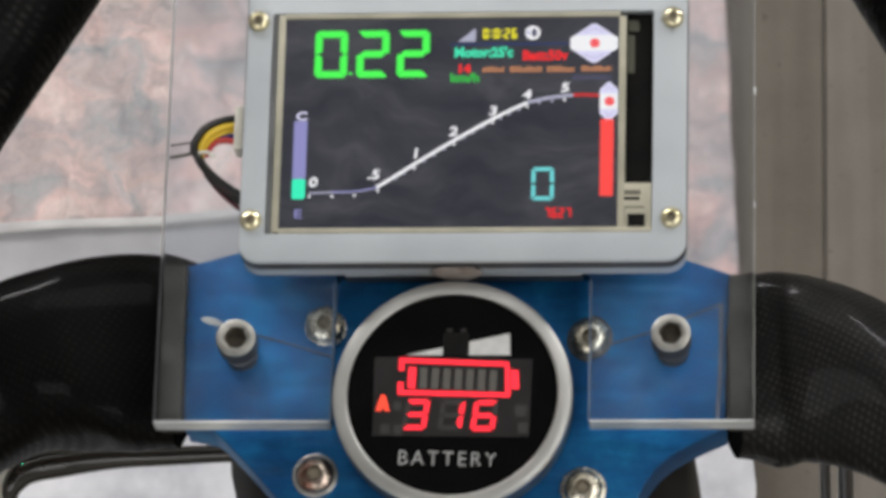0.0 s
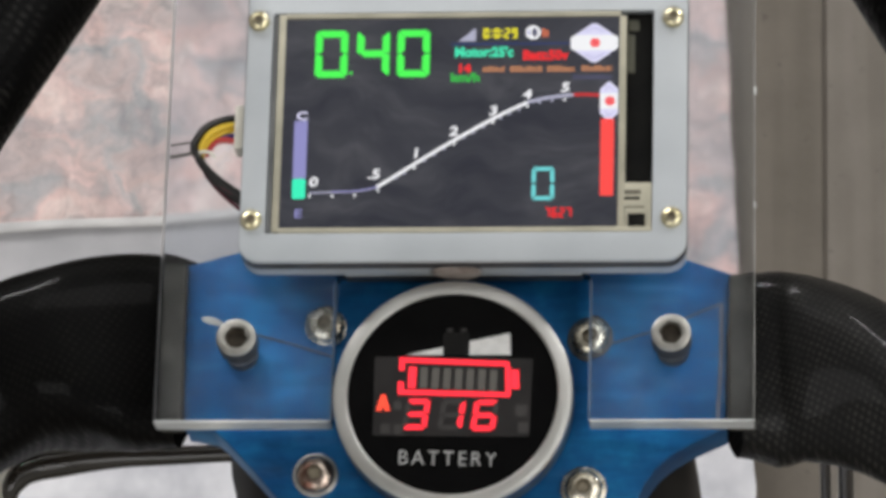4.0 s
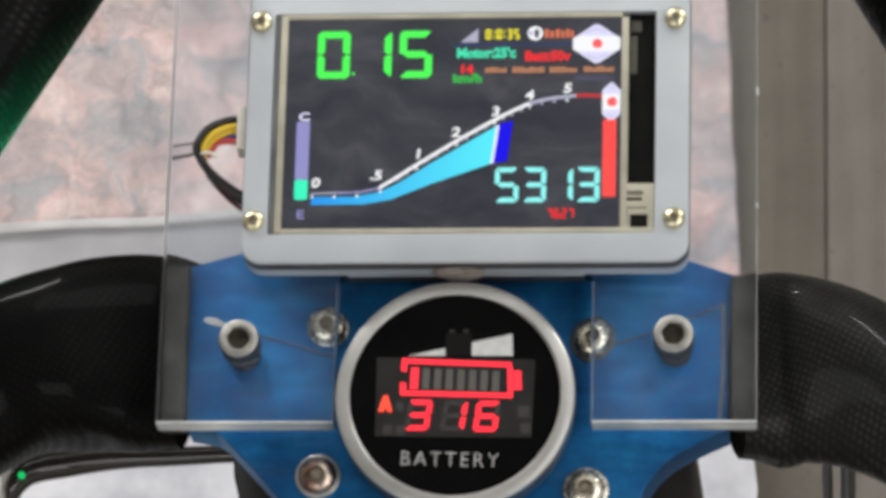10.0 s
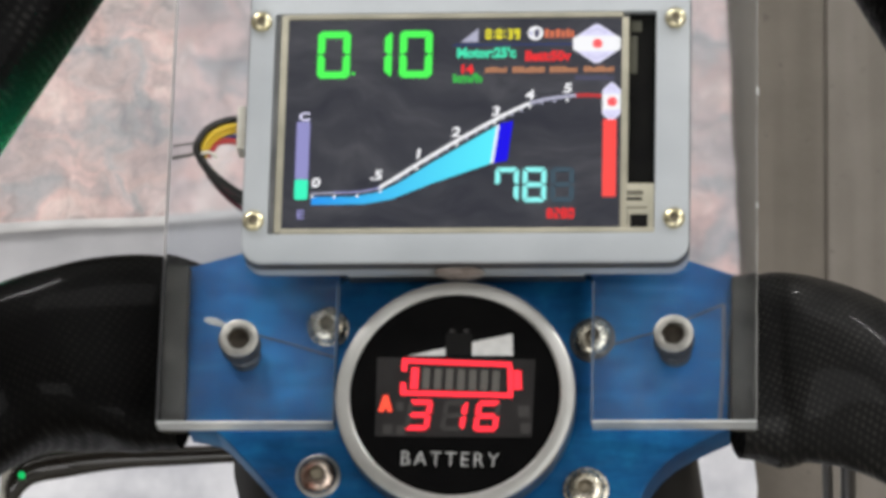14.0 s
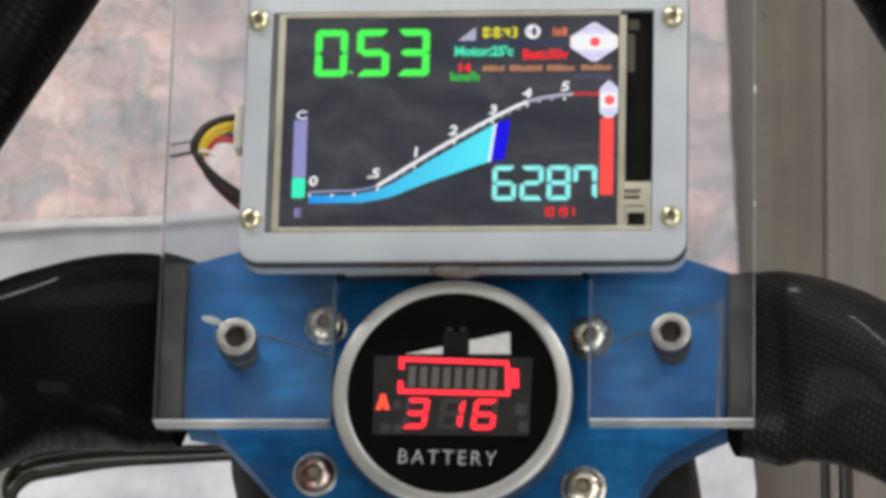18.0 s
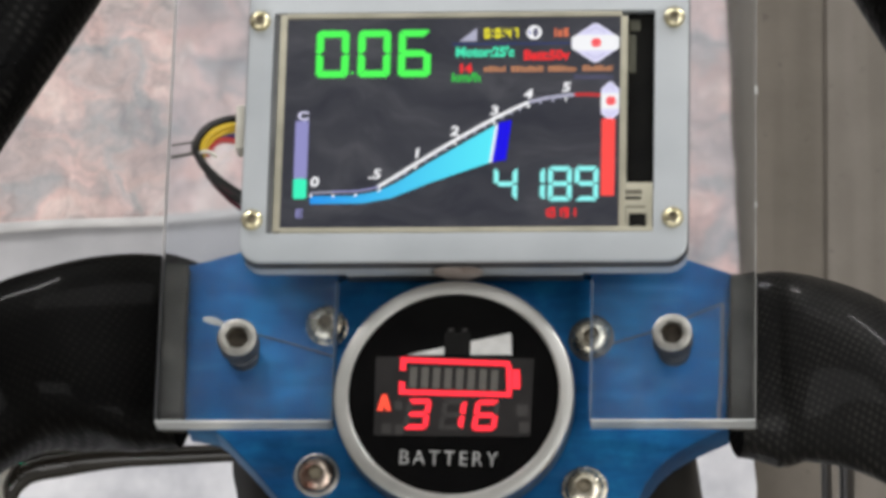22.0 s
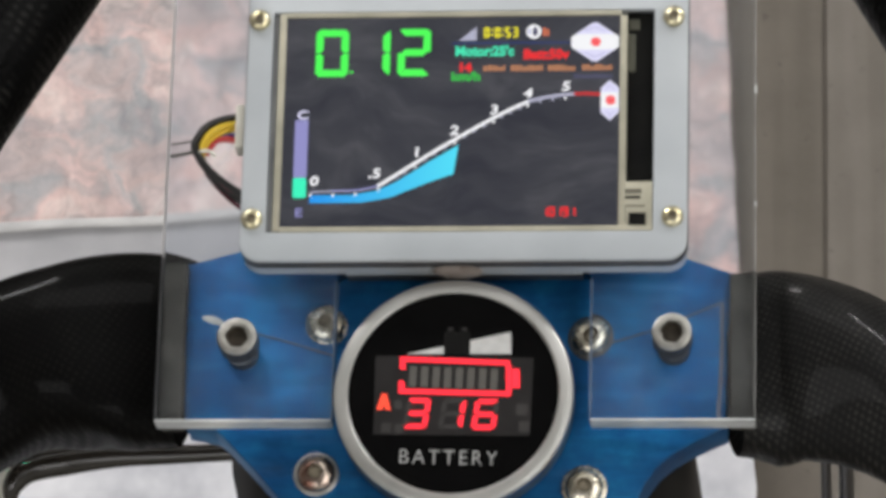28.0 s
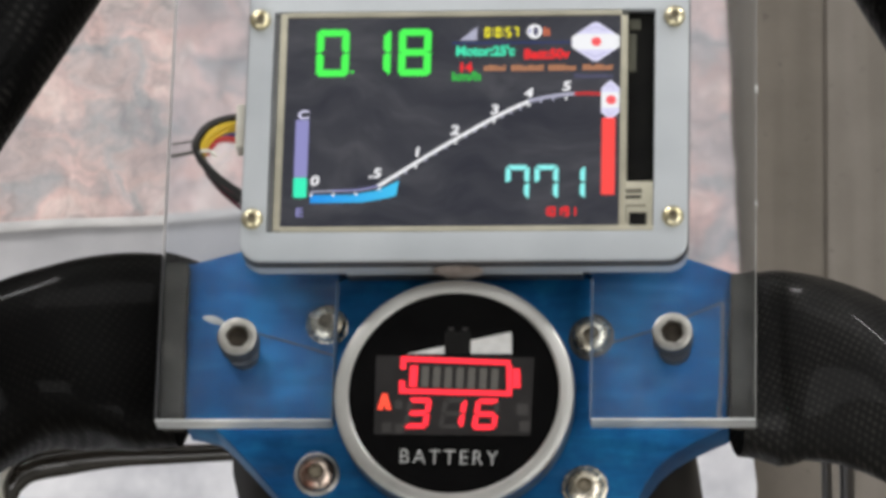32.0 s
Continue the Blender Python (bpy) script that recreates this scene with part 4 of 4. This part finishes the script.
        made.append(part("emblem_dot", lathe([(0, z), (r, z), (r, z + 0.08), (0, z + 0.08)], lx(cx + 1), ly(cy), 18), ROSE, panel))
        return made
    emblem(442, 41, 34, 30, FACE_Z + 0.05, 0.27, 7.2)
    S["scale"] += emblem(464, 131, 13, 30, FACE_Z + 0.05, 0.62, 7.2)
    S["ghost"] = emblem(455, 120, 24, 27, FACE_Z + 0.05, 0.3, 6.5)
    # status lines
    part("signal_icon", slab([(lx(247), ly(37)), (lx(272), ly(37)), (lx(272), ly(16))], FACE_Z + 0.01, FACE_Z + 0.09), GREY_LIT, panel)
    lcd_quad("divider", 236, 40.3, 410, 42.2, NAVY, panel)
    ring = lambda u, w, h, z, mat: part("lamp_icon", slab([(lx(u + w * math.cos(radians(a))), ly(24 + h * math.sin(radians(a)))) for a in range(0, 360, 20)], FACE_Z + 0.01, FACE_Z + z), mat, panel)
    ring(354, 11, 11, 0.07, WHITE_LIT)
    ring(356, 3.8, 6.8, 0.09, DIM_LIT)
    ring(347.5, 1.6, 3.6, 0.09, LILAC)
    # scrolling text beside the lamp icon: one word and four takes of its letters
    S["running"] = {"A": [lettering("running_text", "GPS", 1.75, lx(384.5), ly(24.5), FACE_Z + 0.05, ORANGE, panel, 0, 1.25, 0.1)]}
    takes = {"B": (383, 386, 388, 394, 396, 403), "C": (367, 373, 375, 381, 383, 389, 391, 396, 398, 403, 404.5, 409), "D": (367, 371, 372.5, 376), "E": (400, 407)}
    for k, ends in takes.items():
        S["running"][k] = [lcd_quad("running_text", u0, 18.0 + (i % 2) * 2.6 * (len(ends) > 2), u1, 31, ORANGE, panel) for i, (u0, u1) in enumerate(zip(ends[::2], ends[1::2]))]
    lettering("status_text", "Motor:25'c", 2.15, lx(284), ly(54.5), FACE_Z + 0.05, TEAL, panel, 0, 0.93, 0.14)
    lettering("status_text", "Batt:50v", 2.1, lx(372), ly(60), FACE_Z + 0.05, RED_TEXT, panel, 0, 0.98, 0.14)
    lettering("status_text", "14", 1.9, lx(256), ly(79.5), FACE_Z + 0.05, RED_TEXT, panel, 0, 1.1, 0.14)
    lettering("status_text", "km/h", 1.9, lx(258), ly(93.5), FACE_Z + 0.05, KMH, panel, 0, 1.15, 0.14)
    rnd = random.Random(5)
    for u0, u1, v0, v1, mat in ((283, 314, 76, 84.5, TAN), (322, 368, 76, 85, TAN), (375, 415, 76, 85, TAN), (424, 467, 76, 84.5, TAN), (412, 467, 90, 97, DIM_LIT)):
        u = u0
        while u < u1:
            w = rnd.choice((4.0, 5.0, 5.6))
            top = v0 + rnd.choice((0, 0, 1.5, 2.5))
            lcd_quad("text_bar", u, top, min(u + w, u1), v1, mat, panel)
            u += w + rnd.choice((0.8, 1.0))
    # stray marks while the picture is drawn anew
    S["ghost"].append(lcd_quad("stray_line", 90, 119.5, 450, 121, NAVY, panel))
    S["ghost"].append(part("stray_icon", slab([(lx(264), ly(122)), (lx(279), ly(108)), (lx(279), ly(122))], FACE_Z + 0.01, FACE_Z + 0.09), GREY_LIT, panel))
    S["ghost"].append(lettering("stray_letter", "c", 1.2, lx(39), ly(233), FACE_Z + 0.05, GREY_LIT, panel, 0, 1.2, 0.05))
    S["ghost"].append(lcd_quad("stray_icon", 332, 107, 346, 117, WHITE_LIT, panel, r=0.6))
    # gauge filling in slices
    T = [(40, 273), (98, 273), (134, 267), (162, 254), (209, 223), (302, 166), (325, 160.5)]
    B = [(40, 285), (115, 284.5), (155, 277), (210, 254), (294, 224), (316, 219.5)]

    def along(poly, u):
        return float(np.interp(u, [p[0] for p in poly], [p[1] for p in poly]))

    def wedge(u0, u1, mat, name="gauge_slice", lift=0.0, slant=8.0):
        low = [u - slant * max(0.0, min(1.0, (u - 40) / 262)) ** 1.2 for u in (u0, u1)]
        pts = [(u0, along(T, u0) + lift), (u1, along(T, u1) + lift), (low[1], along(B, low[1])), (low[0], along(B, low[0]))]
        return part(name, slab([(lx(u), ly(v)) for u, v in pts], FACE_Z + 0.01, FACE_Z + 0.09), mat, panel)

    S["fill"] = [(u, wedge(u, u + 6, FILL)) for u in range(40, 298, 6)]
    S["fill"].append((298, wedge(298, 301.5, FILL)))
    S["end"] = [wedge(301.5, 305.5, WHITE_LIT), wedge(305.5, 324.5, DEEP_BLUE, lift=-1.5, slant=7.5)]
    return S


SCREEN = screen()


def wiring():
    root = thing("wiring", P(-48, -5, -8), "thin coloured wires looping from a white plug on the display", "wires")
    part("plug", slab(rect(-47.8, -5.2, -45.7, 4.9, 0.3), -7.5, -2.2, 0.25), CONNECTOR, root, "white plug")
    loops = [
        (WIRE_BLACK, [(-47.0, 3.0, -4.5), (-50.5, 2.3, -3.8), (-54.2, 0.4, -3.2), (-56.4, -2.6, -3.2), (-56.9, -5.0, -3.4), (-55.4, -7.6, -4.2)], 0.62),
        (WIRE_BLACK, [(-47.0, 2.2, -5.2), (-51, 1.2, -4.6), (-54.4, -0.8, -4.2), (-56.0, -3.4, -4.2), (-55.8, -6.4, -4.8)], 0.6),
        (WIRE_YELLOW, [(-47.0, 1.3, -4.4), (-50.4, 0.5, -3.8), (-53.2, -1.1, -3.5), (-55.0, -3.4, -3.9), (-55.4, -5.6, -4.6)], 0.68),
        (WIRE_YELLOW, [(-47.0, 0.4, -4.9), (-50.2, -0.5, -4.4), (-52.8, -2.0, -4.2), (-54.5, -4.0, -4.8), (-55.2, -6.0, -5.2)], 0.6),
        (WIRE_BLUE, [(-47.0, -1.2, -5.2), (-49.4, -1.3, -5.0), (-52.0, -2.4, -5.0), (-54.6, -5.2, -5.6)], 0.6),
        (WIRE_RED, [(-47.0, -3.0, -4.7), (-49.6, -2.4, -4.5), (-52.4, -2.8, -4.8), (-54.6, -5.6, -5.8)], 0.72),
        (WIRE_BLACK, [(-56.2, -4.6, -4.4), (-55.4, -7.2, -4.8), (-52.4, -10.4, -5.6), (-48.6, -13.2, -6.4), (-43, -16.4, -6.9)], 0.95),
        (WIRE_BLACK, [(-55.8, -5.4, -5.2), (-53.8, -9.4, -5.8), (-50.2, -13.2, -6.6), (-44, -17.6, -7.2)], 0.8),
        (WIRE_DULL, [(-54.6, -8.4, -5.0), (-51.4, -11.8, -5.8), (-47.4, -15.0, -6.6), (-43, -17.4, -7.0)], 0.45),
        (WIRE_DULL, [(-54.4, -9.6, -6.4), (-50.8, -13.8, -7.0), (-46.4, -17.6, -7.2), (-43, -19.6, -7.3)], 0.45),
        (CONNECTOR, [(-55.6, -5.6, -3.6), (-53.6, -5.5, -3.6), (-52.0, -6.6, -4.0)], 0.4),
        # two grey stubs stand in for wires mirrored in the sheet
        (WIRE_MIRRORED, [(-56.0, -5.0, -4.6), (-59, -5.2, -5.8), (-62.4, -5.3, -7.0)], 0.42),
        (WIRE_MIRRORED, [(-56.2, -2.6, -4.6), (-59, -2.5, -5.8), (-62.4, -2.5, -7.0)], 0.25),
    ]
    for mat, pts, r in loops:
        part("wire", tube([(*p, r, r) for p in pts], 10, 7), mat, root, mat.name.replace("wire_", "").replace("white_connector", "white") + " insulated wire")
    return root


wiring()


# ---- battery gauge ----
def battery_gauge():
    cx, cy, top = 1.2, -60.4, -6.0
    root = thing("battery_gauge", P(cx, cy, -16), "round black battery gauge in a brushed metal bezel, red figures lit", "gauge")
    part("bezel", lathe([(22.7, top - 1.6), (22.7, top - 0.3), (23.1, top), (24.9, top - 0.1), (25.6, top - 0.6), (25.85, top - 1.4), (25.8, top - 1.7), (20, top - 1.7)], cx, cy, 96), BEZEL, root, "brushed metal bezel")
    # the plate's dark reflection in the bezel side is put into the colour
    part("housing", lathe([(0, top - 1.75), (25.6, top - 1.75), (25.6, top - 7.5), (24.5, top - 8.2), (24.5, -16.0), (0, -16.0)], cx, cy, 72), BEZEL_SHADED, root, "dark satin housing below the bezel")
    face = part("dial", lathe([(0, top - 1.0), (22.75, top - 1.0), (22.75, top - 6), (0, top - 6)], cx, cy, 64), FACE, root, "glossy black dial")
    z = top - 1.0
    gx, gy = lambda x: cx + x, lambda y: cy + y

    def flat(name, pts, mat, lift, parent=None, label=""):
        return part(name, slab([(gx(x), gy(y)) for x, y in pts], z - 0.05, z + lift), mat, parent or face, label)

    flat("window", [(-17.0, 8.6), (17.1, 8.0), (16.6, -9.6), (-17.0, -9.2)], WINDOW, 0.04)
    flat("ramp_print", [(-10.4, 8.9), (12.1, 13.9), (12.3, 8.9)], PRINT_PALE, 0.08, label="white wedge print")
    flat("battery_print", [(-2.3, 8.8), (3.4, 8.8), (3.4, 13.9), (-2.3, 13.9)], PRINT_BLACK, 0.12)
    for x in (-1.7, 1.3):
        flat("battery_print", [(x, 13.9), (x + 1.6, 13.9), (x + 1.6, 15.0), (x, 15.0)], PRINT_BLACK, 0.12)
        flat("battery_print", [(x + 0.3, 14.3), (x + 1.2, 14.3), (x + 1.2, 14.8), (x + 0.3, 14.8)], GHOST, 0.15)
    L = 0.14
    for pts in ([(-11.6, 8.35), (12.0, 7.35), (12.0, 6.3), (-11.6, 7.3)], [(-11.8, 1.05), (12.4, 0.35), (12.4, -0.7), (-11.8, 0.0)],
                [(-11.6, 7.35), (-10.5, 7.3), (-10.5, 5.4), (-11.7, 5.5)], [(-11.8, 2.9), (-10.6, 2.8), (-10.6, 1.0), (-11.8, 1.05)],
                [(11.2, 6.4), (12.3, 6.35), (12.5, 0.3), (11.4, 0.3)], [(12.5, 5.5), (14.1, 5.4), (14.3, 1.2), (12.6, 1.2)]):
        flat("led_segment", pts, LED_RED, L, label="lit red battery outline")
    for k in range(8):
        x = -9.5 + 2.5 * k
        y = 6.2 - 0.1 * k
        flat("cell", [(x, y), (x + 1.55, y - 0.05), (x + 1.4, y - 4.75), (x - 0.15, y - 4.7)], UNLIT, 0.1)
    x, y = -9.5, 6.2
    lit = flat("cell", [(x - 0.05, y + 0.05), (x + 1.6, y), (x + 1.45, y - 4.8), (x - 0.2, y - 4.75)], LED_RED, L, label="lit red first cell")
    # figures: 3 1 6, with unlit bars faintly visible
    for x, s in ((-7.7, "3"), (-0.1, "1"), (7.0, "6")):
        y = -4.5 - 0.02 * x
        figure(face, gx(x), gy(y - 0.15), 5.2, 6.9, 1.1, LED_RED, z + 0.1, 0.16, 0.14, LIT[s], "led_segment", 0.1)
        figure(face, gx(x), gy(y - 0.15), 5.2, 6.9, 1.1, GHOST, z + 0.08, 0.16, 0.14, "".join(c for c in SHAPES if c not in LIT[s]), "unlit_segment", 0.1)
    for pts in ([(-16.4, -3.7), (-15.4, -0.1), (-14.6, -0.1), (-15.2, -3.7)], [(-15.4, -0.1), (-14.4, -0.1), (-13.4, -3.7), (-14.5, -3.7)], [(-15.6, -2.9), (-14.1, -2.9), (-14.4, -1.9), (-15.3, -1.9)]):
        flat("letter_segment", pts, LED_ORANGE, L + 0.02, label="lit orange letter A")
    for x, yy, w, h in ((-12.6, -1.6, 1.6, 2.0), (-15.3, -6.6, 2.0, 2.2), (-12.4, -6.8, 1.8, 2.2), (13.6, -2.4, 2.4, 2.6), (14.2, -6.4, 2.2, 2.4)):
        flat("unlit_mark", [(x, yy), (x + w, yy), (x + w, yy - h), (x, yy - h)], GHOST, 0.07)
    lettering("lettering", "BATTERY", 3.2, gx(-0.85), gy(-14.6), z + 0.08, PRINT, face, 0, 0.9, -0.05, "white lettering", space=1.32, turn=-1.6)
    return lit


FIRST_CELL = battery_gauge()


# ---- unseen green lamp, added to throw the glow on the bar arm ----
def added_green_lamp():
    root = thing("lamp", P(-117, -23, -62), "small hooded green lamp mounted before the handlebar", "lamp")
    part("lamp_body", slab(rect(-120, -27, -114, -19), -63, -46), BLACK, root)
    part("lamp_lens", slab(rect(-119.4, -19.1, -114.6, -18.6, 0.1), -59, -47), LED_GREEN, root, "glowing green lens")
    # hood keeps the green off the bar and the display
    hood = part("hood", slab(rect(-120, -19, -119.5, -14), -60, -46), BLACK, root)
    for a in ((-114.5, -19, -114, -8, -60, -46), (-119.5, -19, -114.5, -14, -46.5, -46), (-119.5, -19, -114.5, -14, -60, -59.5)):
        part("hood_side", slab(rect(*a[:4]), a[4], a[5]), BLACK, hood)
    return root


ADDED_LAMP = added_green_lamp()


# ---- what moves ----
def steps(ob, changes, drop=(0, 0, -1.5)):
    """Raise or sink a piece of the picture: changes are (seconds, shown)."""
    base = ob.location.copy()
    low = base + Vector(drop) / 1000
    at = lambda on: Matrix.Translation(base if on else low)
    state = changes[0][1]
    rows = [(0, at(state))]
    for t, on in changes[1:]:
        if on != state:
            rows += [(t - 2 / FPS, at(state)), (t - 1 / FPS, at(state)), (t, at(on)), (t + 1 / FPS, at(on))]
            state = on
    rows.append((32, at(state)))
    if len(rows) > 2 or not state:
        walk(ob, rows)


def show_figures(cells, timeline):
    """timeline: (seconds, text as long as the row of cells)."""
    for i, cell in enumerate(cells):
        for k, ob in cell.items():
            steps(ob, [(t, k in LIT[s[i]]) for t, s in timeline])


SPEEDS = "0:022 0.6:102 2.6:040 4.5:041 5.8:004 8.75:015 10.8:007 12.8:010 15.0:002 16.8:053 18.8:019 20.8:006 22.8:019 24.8:017 26.6:012 28.8:009 29.9:010 30.7:018"
REVS = ("0:0 1.8:- 2.2:0 6.15:689 6.85:2749 7.15:2707 7.85:3557 8.15:3818 8.85:4574 9.25:4719 9.85:5313 10.25:5485 10.85:6864 10.95:7080 11.05:6261 11.2:6323 11.9:68__ 12.15:6989 "
        "12.8:8280 13.25:7521 13.75:- 13.85:7805 13.95:78__ 14.05:7883 14.15:7903 14.27:1019 14.85:9342 15.25:8874 15.85:8096 16.25:7555 16.85:7053 17.25:6833 17.85:6287 18.25:6189 18.85:5752 19.25:5557 19.85:5121 20.25:5072 20.85:4728 "
        "21.25:4545 21.85:4189 22.25:4098 22.85:3729 23.15:3683 23.85:3333 24.25:3292 24.85:3030 25.3:2899 25.85:2655 26.25:2580 26.85:2287 27.25:2220 27.9:- 28.15:1875 28.85:1609 29.15:1564 "
        "29.85:1368 30.15:1273 30.7:11__ 30.9:1031 31.15:996 31.35:980 31.75:- 31.9:771")
RUNNING = ("0:- 0.6:A 1.5:B 2.5:C 3.3:D 4.6:A 5.3:B 5.75:C 6.6:A 7.6:E 8.5:A 9.5:C 10.5:A 11.5:E 12.5:A 13.5:C 15.0:D 16.1:E 16.6:A 17.5:B 18.5:C 19.6:D 20.5:A 21.5:B 22.5:C "
           "23.5:D 24.5:B 25.6:C 27.75:D 28.5:B 29.5:C 31.5:D")
FILLED = "0:0 6.15:142 6.85:248 7.2:271 7.85:330 23.15:0 23.85:330 24.85:295 25.3:289 26.2:274 26.9:260 27.3:248 28.15:242 28.85:234 29.3:228 29.85:218 30.15:213 30.85:196 31.3:188 31.9:168"


def motions():
    timeline = lambda text: [(float(a.split(":")[0]), a.split(":")[1].replace("_", " ")) for a in text.split()]
    show_figures(SCREEN["speed"], timeline(SPEEDS))
    revs = timeline(REVS)
    for name, n in (("rev4", 4), ("rev3", 3), ("rev1", 1)):
        show_figures(SCREEN[name], [(t, s if len(s) == n and s != "-" else " " * n) for t, s in revs])
    for ob in SCREEN["fading"].values():
        steps(ob, [(0, False), (13.95, True), (14.05, False)])
    show_figures(SCREEN["peak4"], [(0, "t62t"), (13.1, "8280"), (14.27, "    ")])
    show_figures(SCREEN["peak5"], [(0, "     "), (14.27, "10191")])
    show_figures(SCREEN["clock"], [(t, ("%02d" % {5.8: 33}.get(t, min(57, int(26.6 + t)))).replace("7", "t")) for t, s in timeline(SPEEDS)])
    fill = [(t, float(s)) for t, s in timeline(FILLED)]
    for u, ob in SCREEN["fill"]:
        steps(ob, [(t, u + 3 < end) for t, end in fill])
    for ob in SCREEN["end"]:
        steps(ob, [(t, end > 320) for t, end in fill])
    for ob in SCREEN["scale"]:
        steps(ob, [(0, True), (23.15, False), (23.85, True)])
    for ob in SCREEN["ghost"]:
        steps(ob, [(0, False), (23.15, True), (23.85, False)])
    steps(SCREEN["redbar"], [(0, True), (23.15, False), (30.3, True)])
    for k, pieces in SCREEN["running"].items():
        for ob in pieces:
            steps(ob, [(t, k == shown) for t, shown in timeline(RUNNING)])
    # the first cell blinks once a second
    blink = [(0, True), (0.05, False)]
    for n in range(32):
        blink += [(n + (0.55 if n < 7 or n == 16 else 0.48), True), (n + (1.05 if n < 15 or n == 20 else 0.95), False)]
    steps(FIRST_CELL, [c for c in blink if c[0] < 31.9], (0, 0, -2.0))
    steps(GREEN_GLINT, [(0, False), (5.7, True), (15.6, False)], (0, 0, -3.0))
    # the added lamp turns to and fro to switch the green glow
    at = ADDED_LAMP.location.copy()
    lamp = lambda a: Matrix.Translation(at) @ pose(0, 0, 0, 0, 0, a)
    walk(ADDED_LAMP, [(0, lamp(80)), (5.55, lamp(80)), (5.6, lamp(80)), (5.65, lamp(35)), (5.7, lamp(-9)), (5.75, lamp(-9)), (15.4, lamp(-9)), (15.45, lamp(-9)), (15.5, lamp(35)), (15.55, lamp(80)), (15.6, lamp(80)), (32, lamp(80))])


motions()
